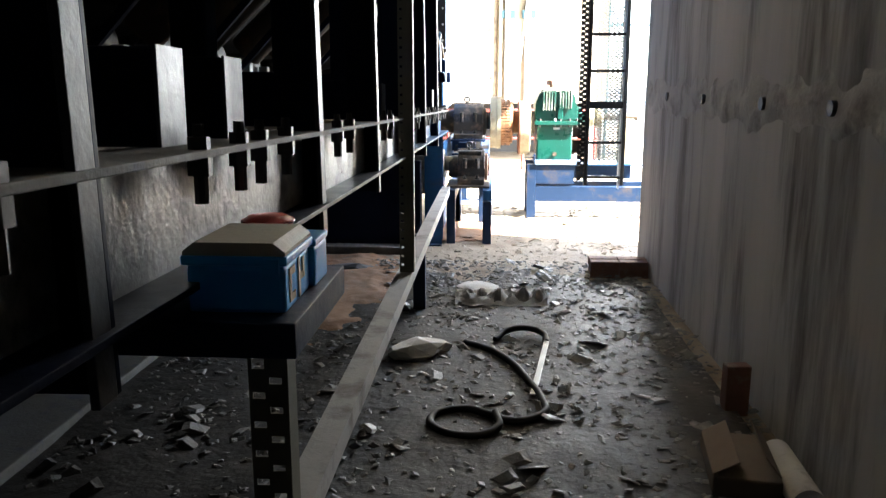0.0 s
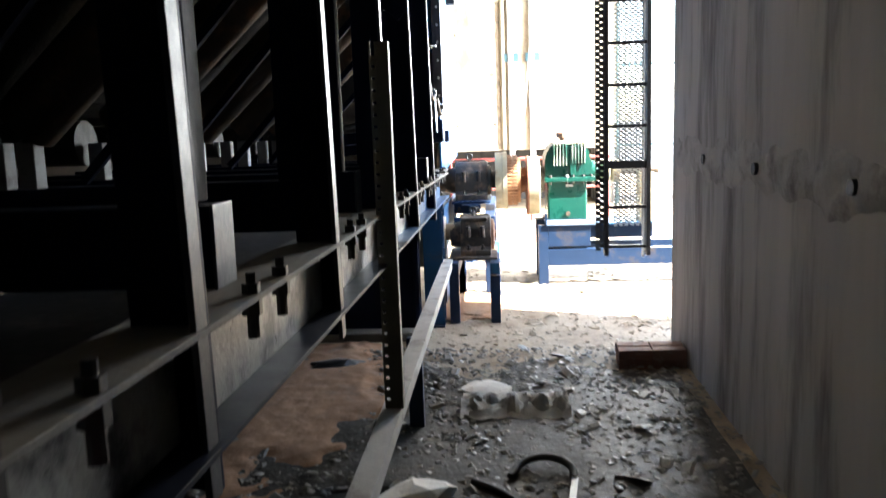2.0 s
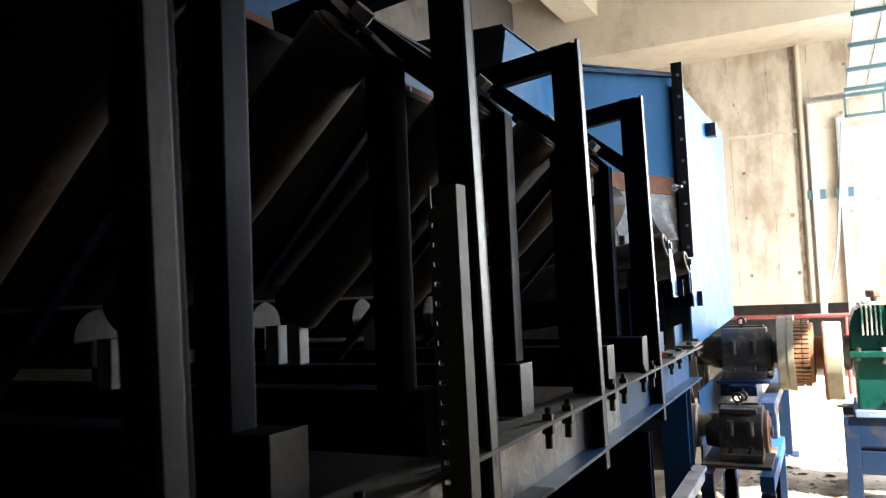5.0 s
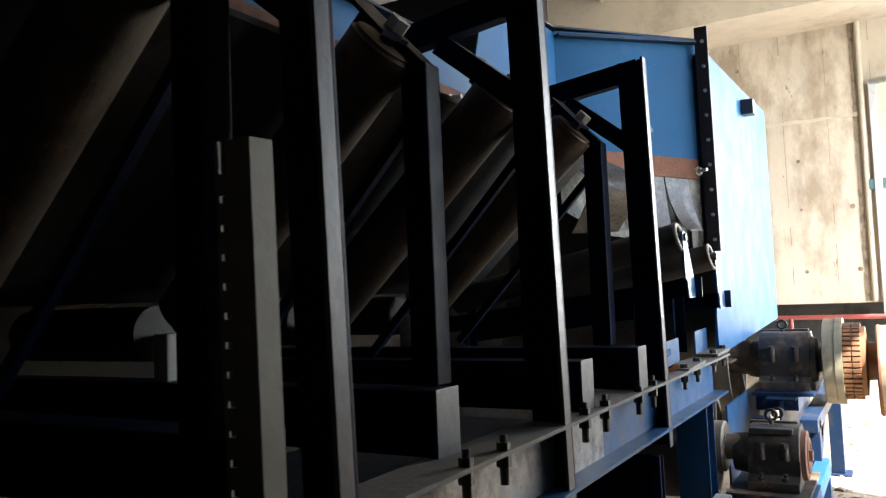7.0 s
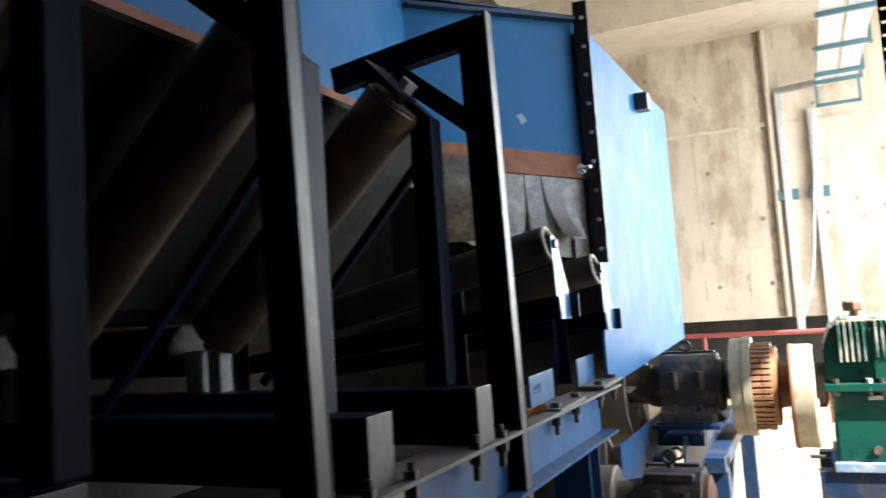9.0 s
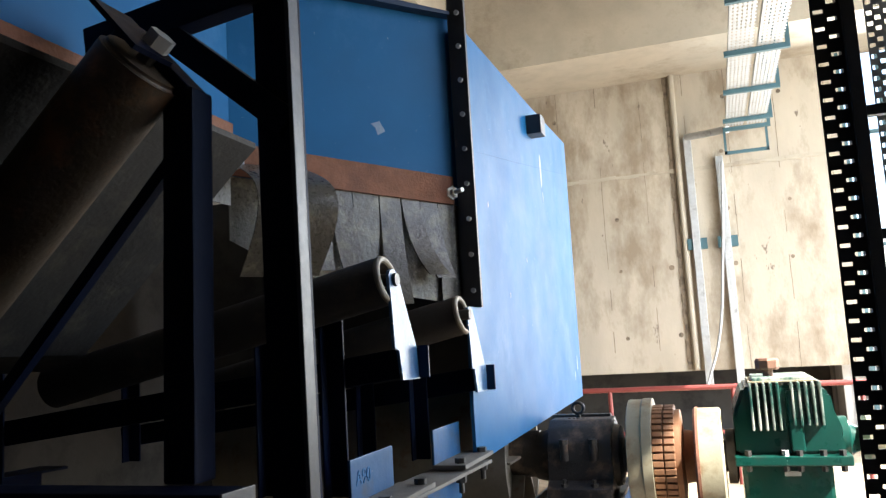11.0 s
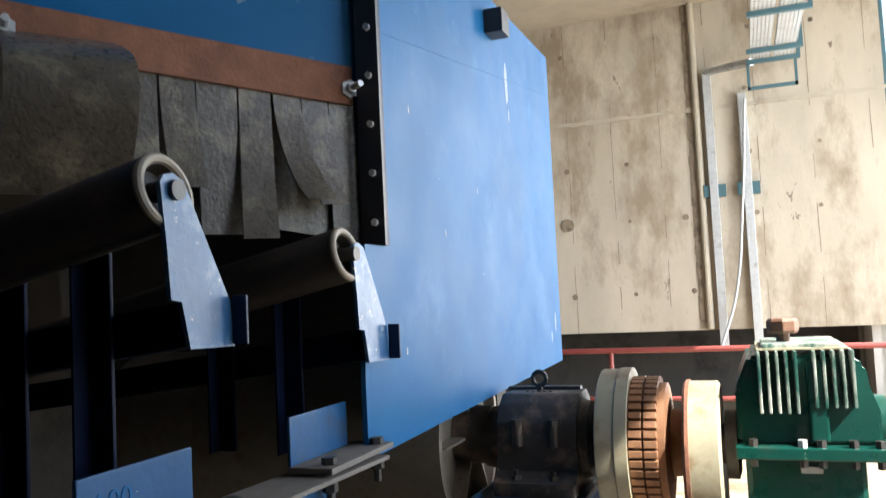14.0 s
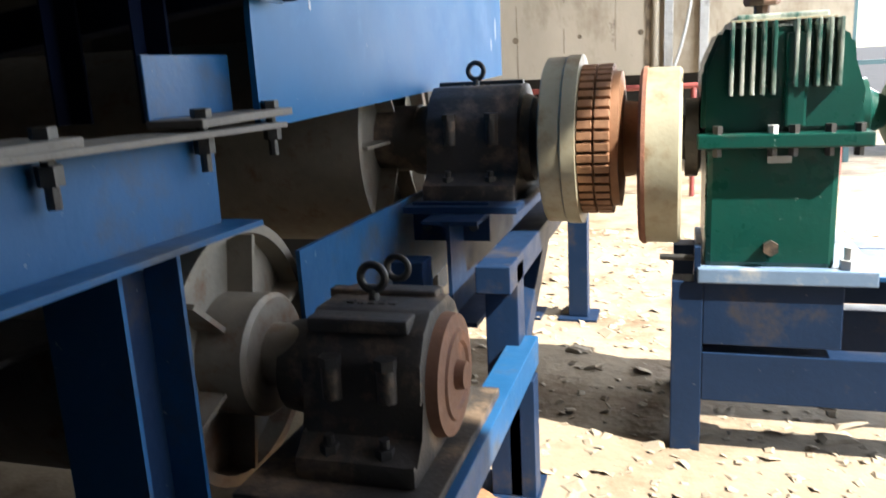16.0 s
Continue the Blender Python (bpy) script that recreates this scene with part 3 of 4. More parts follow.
for y0, y1, mark in ((6.83, 7.13, "A90"), (7.5, 7.8, "")):
    t = thing("angle_bracket", "blue angle bracket bolted to the stringer flange", "bracket", group="brackets on the stringer")
    leg = part("upright_leg", box(-0.58, -0.57, y0, y1, 1.263, 1.385, 0.003), BLUEWORN, t)
    part("foot_plate", box(-0.58, -0.455, y0, y1 + 0.06, 1.247, 1.263, 0.003), DUSTY, t)
    if mark:
        fc = bpy.data.curves.new("stamped_mark", "FONT")
        fc.body, fc.size, fc.extrude = mark, 0.06, 0.0012
        fc.materials.append(BLUE)
        fo = new("stamped_mark", fc)
        fo.parent = leg
        fo.matrix_basis = pose(-0.5695, y0 + 0.03, 1.31, 90, 0, 90)
    for y in (y0 + 0.05, y1 + 0.02):
        bm = hexbolt(bmesh.new(), (-0.49, y, 1.263), "z", 0.02, 0.018)
        add_rod(bm, (-0.49, y, 1.16), (-0.49, y, 1.263), 0.011, 8)
        add_rod(bm, (-0.49, y, 1.195), (-0.49, y, 1.225), 0.02, 6)
        part("bolt", bm, BOLT, t)

for y in (-0.6, 7.33):
    top = 1.042 + 0.022 * (7.2 - y)
    t = thing("support_column", "dark blue steel column under the stringer", "column", group="columns under the stringer")
    part("flange", box(-0.64, -0.48, y - 0.085, y - 0.075, 0, top), BLUEWORN, t)
    # Web is darker than the flanges: the recess's shade as colour.
    part("web", box(-0.565, -0.555, y - 0.075, y + 0.075, 0, top), NAVYSHADE, t)
    part("flange", box(-0.64, -0.48, y + 0.075, y + 0.085, 0, top), BLUEWORN, t)
    part("base_plate", box(-0.78, -0.48, y - 0.14, y + 0.14, 0, 0.012), NAVYSHADE, t)

# ---- pulleys and bearings ----
pl = thing("bend_pulley", "grey-brown steel bend pulley with ribbed end disc", "pulley")
part("shell", turned(((-1.7, 0.30), (-0.02, 0.30), (0.0, 0.30), (0.0, 0.275), (-0.05, 0.27), (-0.05, 0.12)), (-0.55, 7.72, 0.72), "x"), SHAFT, pl, "", True)
part("hub", turned(((-0.05, 0.14), (0.06, 0.14), (0.07, 0.13), (0.07, 0.085)), (-0.55, 7.72, 0.72), "x"), SHAFT, pl, "", True)
part("shaft", turned(((0, 0.072), (0.24, 0.072), (0.25, 0.06), (0.46, 0.06)), (-0.55, 7.72, 0.72), "x"), SHAFT, pl, "", True)
for k in range(6):
    a = radians(60 * k + 20)
    d = Vector((0, math.cos(a), math.sin(a)))
    part("rib", bar(Vector((-0.57, 7.72, 0.72)) + d * 0.13, Vector((-0.57, 7.72, 0.72)) + d * 0.27, 0.012, 0.07, 0, (1, 0, 0)), SHAFT, pl)
hp = thing("head_pulley", "dark steel head pulley inside the chute", "pulley")
part("shell", turned(((-1.7, 0.38), (0, 0.38), (0, 0.35), (-0.05, 0.34), (-0.05, 0.1)), (-0.62, 9.0, 1.08), "x", 56), SHAFT, hp, "", True)
part("shaft", turned(((-0.05, 0.12), (0.1, 0.12), (0.11, 0.085), (0.6, 0.075)), (-0.62, 9.0, 1.08), "x"), CAST, hp, "", True)
for k in range(6):
    a = radians(60 * k)
    d = Vector((0, math.cos(a), math.sin(a)))
    part("rib", bar(Vector((-0.64, 9.0, 1.08)) + d * 0.12, Vector((-0.64, 9.0, 1.08)) + d * 0.34, 0.012, 0.07, 0, (1, 0, 0)), SHAFT, hp)


def pillow_block(x0, x1, y, z, r, label, cover):
    """A split cast housing round a shaft along x."""
    t = thing("pillow_block", label, "bearing housing", group="bearing housings")
    out = [(-r * 1.35, -r * 0.95), (-r * 1.35, -r * 0.65), (-r * 0.95, -r * 0.5), (-r * 0.98, 0.0), (-r * 0.92, r * 0.45), (-r * 0.7, r * 0.8), (-r * 0.4, r * 0.98), (r * 0.4, r * 0.98), (r * 0.7, r * 0.8), (r * 0.92, r * 0.45), (r * 0.98, 0.0), (r * 0.95, -r * 0.5), (r * 1.35, -r * 0.65), (r * 1.35, -r * 0.95)]
    bm = prism([(y + a, z + b) for a, b in out], "x", x0, x1)
    bmesh.ops.bevel(bm, geom=list(bm.edges), offset=0.012, segments=2, affect="EDGES", profile=0.6)
    body = part("housing", bm, CAST, t, "", True)
    part("top_rib", box(x0 - 0.01, x1 - 0.02, y + r * 0.2, y + r * 0.42, z + r * 0.9, z + r * 1.05, 0.006), CAST, t)
    part("end_cover", turned(((0, r * 0.82), (0.025, r * 0.8), (0.03, r * 0.6), (0.036, r * 0.58), (0.036, r * 0.45), (0.03, r * 0.42), (0.03, r * 0.2), (0.05, r * 0.18), (0.05, 0.001)) if cover else ((0, r * 0.8), (0.03, r * 0.76), (0.04, r * 0.5)), (x1, y, z), "x"), ENDRUST if cover else CAST, t, "rusty ringed end cover" if cover else "", True)
    part("inner_collar", turned(((-0.09, r * 0.5), (-0.09, r * 0.62), (0, r * 0.7)), (x0, y, z), "x"), CAST, t, "", True)
    ex, ez = (x0 + x1) / 2 - 0.02, z + r * 0.98
    part("eye_bolt", torus((ex, y, ez + 0.05), 0.028, 0.009, "y"), BOLT, t, "grey lifting eye", True)
    part("eye_stem", rod((ex, y, ez - 0.01), (ex, y, ez + 0.025), 0.014, 12, 0.01), BOLT, t)
    for dy in (-0.62, 0.62) if cover else (0.62,):
        part("lifting_lug", box(x0 + 0.01, x1 - 0.03, y + dy * r - 0.03, y + dy * r + 0.03, z + r * 0.78, z + r * 0.97, 0.008), CAST, t)
    if cover:
        part("eye_bolt", torus((ex + 0.02, y + r * 0.62, ez + 0.045), 0.026, 0.008, "y"), BOLT, t, "grey lifting eye", True)
    for k in range(5):
        part("cast_mark", box(ex - 0.05 + 0.024 * k, ex - 0.036 + 0.024 * k, y - r * 0.2, y - r * 0.08, z + r * 0.975, z + r * 0.995), CAST, body)
    for dx in (0.27, 0.73):
        x = x0 + (x1 - x0) * dx
        for s in (-1, 1):
            bm = rod((x, y + s * r * 0.97, z + 0.0), (x, y + s * r * 0.97, z + r * 0.42), 0.021, 12)
            part("cap_bolt_boss", bm, CAST, t, "", True)
            part("cap_bolt", hexbolt(bmesh.new(), (x, y + s * r * 0.97, z + r * 0.42), "z", 0.024, 0.022), BOLT, t)
            part("foot_bolt", hexbolt(bmesh.new(), (x, y + s * r * 1.18, z - r * 0.66), "z", 0.02, 0.025, 0.02), BOLT, t)
    return t


pillow_block(-0.35, -0.09, 7.74, 0.69, 0.165, "black cast-iron bearing housing with a rusty end cover", True)
pillow_block(-0.45, -0.13, 9.0, 1.07, 0.195, "black cast-iron bearing housing on a blue beam", False)

sp = thing("bearing_stand", "blue steel stand under the lower bearing", "machine stand")
part("top_plate", box(-0.45, -0.04, 7.44, 8.04, 0.512, 0.534, 0.003), CAST, sp)
part("rail", box(-0.10, -0.02, 7.3, 8.5, 0.42, 0.512, 0.003), BLUEWORN, sp)
part("rail", box(-0.44, -0.36, 7.3, 8.5, 0.40, 0.512, 0.003), NAVYSHADE, sp)
for x in (-0.10, -0.44):
    for y in (7.32, 8.4):
        part("leg", box(x, x + 0.08, y, y + 0.08, 0, 0.4, 0.003), NAVYSHADE, sp)
gp = thing("guard_plate", "blue steel side plate between the pulleys", "guard plate")
part("plate", prism(((7.93, 0.55), (7.93, 0.91), (9.9, 0.88), (9.9, 0.6), (8.3, 0.5)), "x", -0.52, -0.508), BLUEWORN, gp)
# Lower half of the same plate, in the shade-darkened blue.
part("lower_plate", prism(((7.93, 0.0), (7.93, 0.55), (8.3, 0.5), (8.3, 0.0)), "x", -0.52, -0.508), NAVYSHADE, gp)

bb = thing("drive_beam_stand", "blue I-beam stand under the upper bearing", "machine stand")
part("top_plate", box(-0.48, -0.1, 8.62, 9.4, 0.868, 0.89, 0.003), NAVYSHADE, bb)
stop = part("stop_plate", box(-0.46, -0.2, 8.66, 8.675, 0.77, 0.9, 0.003), NAVYSHADE, bb)
for x in (-0.41, -0.25):
    part("bolt", hexbolt(bmesh.new(), (x, 8.645, 0.82), "y", 0.016, 0.015), BOLT, stop)
part("web", box(-0.30, -0.288, 8.5, 10.3, 0.56, 0.868), NAVYSHADE, bb)
part("top_flange", box(-0.38, -0.2, 8.5, 10.3, 0.855, 0.868), NAVYSHADE, bb)
part("bottom_flange", box(-0.38, -0.2, 8.45, 10.3, 0.545, 0.56), NAVYSHADE, bb)
part("arm", box(-0.16, -0.06, 8.3, 10.3, 0.70, 0.78, 0.003), NAVYSHADE, bb)
for x, y in ((-0.16, 8.4), (-0.16, 10.2), (-0.45, 8.4), (-0.45, 10.2)):
    part("leg", box(x, x + 0.1, y, y + 0.1, 0.012, 0.76, 0.004), NAVYSHADE, bb)
    part("foot_plate", box(x - 0.05, x + 0.15, y - 0.05, y + 0.15, 0, 0.012), NAVYSHADE, bb)
part("cross_tie", bar((-0.11, 8.45, 0.30), (-0.11, 9.2, 0.74), 0.08, 0.05, 0.003, (1, 0, 0)), NAVYSHADE, bb)

# drive line
cp = thing("drive_coupling", "cream brake drums with a rusty toothed coupling between", "coupling")
AX = (0, 9.0, 1.06)
part("brake_drum", turned(((-0.05, 0.08), (-0.05, 0.275), (-0.045, 0.285), (0.02, 0.285), (0.025, 0.29), (0.07, 0.29), (0.07, 0.27), (0.05, 0.1)), (0.0, 9.0, 1.06), "x", 64), CREAM, cp, "cream painted steel drum", True)
gear = part("coupling_hub", turned(((0.07, 0.1), (0.09, 0.23), (0.2, 0.23), (0.21, 0.13), (0.28, 0.12), (0.29, 0.15)), (0.0, 9.0, 1.06), "x", 48), COPPER, cp, "rusty toothed hub", True)
part("hub_sleeve", rod((-0.14, 9.0, 1.06), (0.45, 9.0, 1.06), 0.075, 28), CAST, cp, "", True)
seg_me = None
for row in (0.095, 0.15):
    for k in range(44):
        a = 2 * math.pi * k / 44
        if seg_me is None:
            bm = box(-0.024, 0.024, -0.013, 0.013, -0.012, 0.02, 0.003)
            o = part("grid_tooth", bm, COPPER, gear)
            seg_me = o.data
        else:
            o = new("grid_tooth", seg_me)
            o.parent = gear
        o.matrix_basis = Matrix.Translation((row + 0.0, 9.0 + 0.235 * math.sin(a), 1.06 + 0.235 * math.cos(a))) @ pose(0, 0, 0, -math.degrees(a), 0, 0)
part("brake_drum", turned(((0.27, 0.1), (0.27, 0.285), (0.28, 0.295), (0.385, 0.295), (0.395, 0.285), (0.395, 0.25), (0.35, 0.1)), (0.0, 9.0, 1.0), "x", 64), CREAM, cp, "cream drum with rusty rim", True)
part("rim", turned(((0.268, 0.25), (0.262, 0.29), (0.272, 0.3), (0.285, 0.3)), (0.0, 9.0, 1.0), "x", 64), RUST, cp, "rust-red rim", True)

gb = thing("gear_reducer", "green painted cast gear reducer with cooling fins", "gearbox")
gx0, gx1, gy0, gy1 = 0.45, 0.92, 8.83, 9.45
bm = box(gx0 + 0.02, gx1 - 0.06, gy0 + 0.02, gy1, 0.65, 1.05, 0.02)
part("lower_case", bm, GREEN, gb)
part("split_flange", box(gx0 - 0.01, gx1 + 0.02, gy0 - 0.03, gy1 + 0.03, 1.04, 1.085, 0.006), GREEN, gb)
bm = prism(((gx0, 1.085), (gx0, 1.28), (gx0 + 0.05, 1.4), (gx1 - 0.1, 1.4), (gx1 - 0.04, 1.36), (gx1 - 0.02, 1.2), (gx1, 1.15), (gx1, 1.085)), "y", gy0 + 0.03, gy1 - 0.03)
bmesh.ops.bevel(bm, geom=list(bm.edges), offset=0.015, segments=2, affect="EDGES")
part("upper_case", bm, GREEN, gb, "", True)
# Fins and top cover wear the green with sunlight painted in.
for i in range(11):
    if i == 5:
        continue
    x = gx0 + 0.08 + i * 0.03
    part("fin", box(x, x + 0.011, gy0 - 0.02, gy1 - 0.08, 1.2 if i < 5 else 1.22, 1.418, 0.003), SUNGREEN, gb)
part("oil_drip_lug", box(gx0 + 0.24, gx0 + 0.3, gy0 - 0.01, gy0 + 0.05, 1.1, 1.38, 0.008), GREEN, gb)
part("top_cover", box(gx0 + 0.1, gx0 + 0.36, gy0 + 0.05, gy0 + 0.4, 1.418, 1.44, 0.006), SUNGREEN, gb)
part("cover_rim", box(gx0 + 0.08, gx0 + 0.38, gy0 + 0.03, gy0 + 0.42, 1.416, 1.424, 0.003), CREAM, gb, "yellowed gasket rim")
plug = part("breather_plug", turned(((0, 0.024), (0.03, 0.024), (0.03, 0.05), (0.04, 0.056), (0.075, 0.056), (0.085, 0.048), (0.085, 0.001)), (0.63, gy0 + 0.18, 1.44), "z", 8), ENDRUST, gb, "rusty breather plug")
for x in (0.5, 0.66, 0.72, 0.82, 0.9):
    part("flange_bolt", hexbolt(bmesh.new(), (x, gy0 - 0.008, 1.085), "z", 0.017, 0.025), BOLT if x != 0.66 else GALV, gb)
    part("flange_nut", hexbolt(bmesh.new(), (x, gy0 - 0.008, 1.015), "z", 0.015, 0.025), BOLT, gb)
part("bearing_cap", turned(((0.0, 0.13), (0.04, 0.13), (0.05, 0.1)), (gx0 - 0.045, 9.0, 1.06), "x"), CAST, gb, "", True)
part("bearing_cap", turned(((0.0, 0.11), (0.04, 0.11), (0.05, 0.08), (0.1, 0.05)), (gx1, 9.1, 1.12), "x"), GREEN, gb, "", True)
part("name_plate", box(gx0 + 0.2, gx0 + 0.27, gy0 + 0.012, gy0 + 0.02, 0.99, 1.012), GALV, gb)
part("drain_plug", hexbolt(bmesh.new(), (0.67, gy0 - 0.0, 0.72), "y", 0.025, 0.02), CAST, gb)
# Pale grey-blue here paints the lit strip along the foot.
part("base_foot", box(gx0 + 0.0, gx1 + 0.06, gy0 - 0.02, gy1 + 0.02, 0.605, 0.655, 0.005), SCUFFED, gb, "base foot painted pale for the light on it")
part("base_bolt", hexbolt(bmesh.new(), (0.9, gy0 + 0.02, 0.655), "z", 0.03, 0.03, 0.04), GALV, gb)
ish = thing("input_coupling", "cream and rusty input coupling beside the gear reducer", "coupling")
part("half", turned(((0, 0.08), (0.02, 0.12), (0.08, 0.12), (0.1, 0.09), (0.12, 0.12), (0.18, 0.12), (0.2, 0.05)), (1.02, 9.1, 1.12), "x"), CREAM, ish, "", True)
part("shaft", rod((0.95, 9.1, 1.12), (1.6, 9.1, 1.12), 0.04), CAST, ish)
part("foot", box(1.4, 1.55, 9.0, 9.2, 0.605, 1.1, 0.004), CREAM, ish)
st = thing("gearbox_stand", "dark blue steel stand under the gear reducer", "machine stand")
part("upper_beam", box(0.47, 0.89, 8.83, 8.93, 0.39, 0.605, 0.004), NAVYSHADE, st)
part("upper_beam", box(0.47, 1.6, 9.35, 9.45, 0.39, 0.605, 0.004), NAVYSHADE, st)
part("top_plate", box(0.6, 1.7, 8.95, 9.5, 0.585, 0.603, 0.004), BLUEWORN, st)
part("lower_beam", box(0.47, 2.1, 8.83, 8.92, 0.19, 0.36, 0.004), NAVYSHADE, st)
part("lower_beam", box(0.47, 2.1, 9.36, 9.45, 0.19, 0.36, 0.004), NAVYSHADE, st)
for x in (0.37, 2.1):
    for y in (8.83, 9.36):
        part("leg", box(x, x + 0.1, y, y + 0.1, 0, 0.605, 0.004), NAVYSHADE, st)
part("stop_bolt", rod((0.33, 8.86, 0.68), (0.46, 8.86, 0.68), 0.011, 10), BOLT, st)
part("stop_lug", box(0.44, 0.46, 8.83, 8.9, 0.605, 0.72), NAVYSHADE, st)

# ---- cable trays and conduits ----
lad = thing("cable_ladder", "black slotted steel cable ladder hanging upright", "cable ladder")
L0, L1, LY = 0.78, 1.12, 6.9


def slotted(x0, x1, y, z0, z1, pitch, thick, cut=0.36):
    """A strip in the plane across y with two staggered rows of slots."""
    bm = bmesh.new()
    w = x1 - x0
    cols = [x0, x0 + w * 0.1, x0 + w * 0.44, x0 + w * 0.56, x0 + w * 0.9, x1]
    for i in (0, 2, 4):
        add_box(bm, cols[i], cols[i + 1], y, y + thick, z0, z1)
    for k in range(int((z1 - z0) / pitch)):
        z = z0 + k * pitch
        add_box(bm, cols[1], cols[2], y, y + thick, z, z + pitch * (1 - cut))
        add_box(bm, cols[3], cols[4], y, y + thick, z + pitch * 0.5, z + pitch * (1.5 - cut))
    return bm


def slotted_flat(x0, x1, z, y0, y1):
    """A level perforated tray floor: strips with gaps."""
    bm = bmesh.new()
    w = (x1 - x0) / 6
    for i in range(6):
        add_box(bm, x0 + i * w, x0 + (i + 0.62) * w, y0, y1, z, z + 0.002)
    for k in range(int((y1 - y0) / 0.08)):
        add_box(bm, x0, x1, y0 + 0.08 * k, y0 + 0.08 * k + 0.045, z + 0.002, z + 0.004)
    return bm


part("slotted_rail", slotted(L0 - 0.066, L0, LY, 0.66, 6.3, 0.045, 0.003, 0.22), BLACK, lad, "rail with oval slots")
part("rail", box(L0, L0 + 0.03, LY - 0.02, LY + 0.08, 0.62, 6.4, 0.002), BLACK, lad)
part("rail", box(L1 - 0.03, L1, LY - 0.02, LY + 0.08, 0.62, 6.4, 0.002), BLACK, lad)
for k in range(19):
    h = 0.06 if k == 2 else 0.025
    part("rung", box(L0 + 0.03, L1 - 0.03, LY + 0.0, LY + 0.03, 0.675 + 0.301 * k, 0.675 + 0.301 * k + h, 0.002), BLACK, lad)
mt = thing("mesh_tray", "grey perforated cable tray hanging behind the ladder", "cable tray")
for i in range(5):
    w = (L1 - L0 - 0.12) / 5
    part("perforated_strip", slotted(L0 + 0.12 + i * w, L0 + 0.12 + (i + 1) * w, LY + 0.35, 0.8, 6.36, 0.032, 0.002, 0.4), GALV, mt)
part("lip", box(L1 - 0.0, L1 + 0.012, LY + 0.3, LY + 0.36, 0.55, 6.4), GALV, mt)
part("hanger", box(L0, L1, LY + 0.08, LY + 0.35, 3.2, 3.24), BLACK, mt)

ht = thing("overhead_tray", "pale perforated cable trays in a blue-grey hanging frame", "cable tray")
for x in (0.74, 1.0):
    part("tray", slotted_flat(x, x + 0.22, 4.25, 8.5, 15.5), GALV, ht, "pale perforated tray")
    part("tray_lip", box(x, x + 0.006, 8.5, 15.5, 4.252, 4.31), GALV, ht)
for y in (8.6, 9.9, 11.2, 12.5, 13.8, 15.1, 15.55):
    part("cross_bar", box(0.70, 1.26, y - 0.025, y + 0.025, 4.2, 4.248), TEAL, ht, "blue-grey cross bar")
    part("hanger", box(1.24, 1.28, y - 0.02, y + 0.02, 4.2, 6.4), TEAL, ht)
part("end_frame", box(0.70, 1.24, 15.56, 15.6, 3.9, 3.94), TEAL, ht)
part("end_post", box(0.70, 0.73, 15.56, 15.6, 3.9, 4.25), TEAL, ht)
part("end_post", box(1.21, 1.24, 15.56, 15.6, 3.9, 4.25), TEAL, ht)
for x, z1 in ((0.235, 4.32), (0.63, 4.0)):
    c = thing("conduit_channel", "pale steel channel running up the concrete wall", "conduit", group="channels on the wall")
    part("channel", box(x - 0.05, x + 0.05, 16.08, FAR, 0.9, z1, 0.004), GALV, c)
    part("clip", box(x - 0.12, x + 0.14, 16.1, FAR - 0.003, 2.75, 2.9), TEAL, c)
cd = thing("conduit_pipe", "grey pipe along the wall seam", "pipe")
part("pipe", rod((0.09, 16.15, 1.12), (0.09, 16.15, 5.25), 0.04, 12), CONC, cd)
part("elbow", rod((0.235, 16.1, 4.32), (0.76, 15.6, 4.24), 0.05, 12), GALV, cd)
cu = bpy.data.curves.new("cable", "CURVE")
cu.dimensions, cu.bevel_depth = "3D", 0.018
s_ = cu.splines.new("BEZIER")
s_.bezier_points.add(3)
for bp, co in zip(s_.bezier_points, ((0.66, 16.0, 3.9), (0.55, 16.0, 2.6), (0.40, 16.0, 1.5), (0.2, 15.9, 0.9))):
    bp.co = co
    bp.handle_left_type = bp.handle_right_type = "AUTO"
cab = new("cable", cu)
cu.materials.append(GALV)
tagged(cab, "loose white cable hanging down the wall", "cable")
rl = thing("handrail", "red painted pipe handrail before the gap in the wall", "handrail")
part("top_rail", rod((-3.6, 14, 1.035), (1.8, 14, 1.035), 0.028, 12), REDRAIL, rl)
part("mid_rail", rod((-3.6, 14, 0.55), (1.8, 14, 0.55), 0.022, 12), REDRAIL, rl)
for x in (-2.1, -0.82, 0.5, 1.75):
    part("post", rod((x, 14, 0), (x, 14, 1.035), 0.025, 12), REDRAIL, rl)
seam = bmesh.new()
for i in range(60):
    add_box(seam, -4.2 + 0.107 * i, -4.2 + 0.107 * (i + 1), FAR - 0.008 - 0.012 * random.random(), FAR, 3.87 - 0.02 * random.random(), 3.9 + 0.02 * random.random())
structure("wall_seam", seam, CONC, "ragged pour seam across the concrete")
seam = bmesh.new()
for i in range(40):
    add_box(seam, -0.02 - 0.02 * random.random(), 0.03, FAR - 0.008 - 0.012 * random.random(), FAR, 1.12 + 0.1035 * i, 1.12 + 0.1035 * (i + 1))
structure("wall_seam_upright", seam, SMUDGE, "upright pour seam in the concrete")
lines = bmesh.new()
for i in range(11):
    x = -4.0 + 0.6 * i + random.uniform(-0.03, 0.03)
    for k in range(14):
        if random.random() < 0.6:
            z, d = 1.1 + 0.2964 * k, random.uniform(-0.004, 0.004)
            add_box(lines, x + d, x + d + random.uniform(0.004, 0.009), FAR - 0.003, FAR, z, z + 0.2964)
structure("form_lines", lines, SMUDGE, "board lines left by the formwork")
holes = bmesh.new()
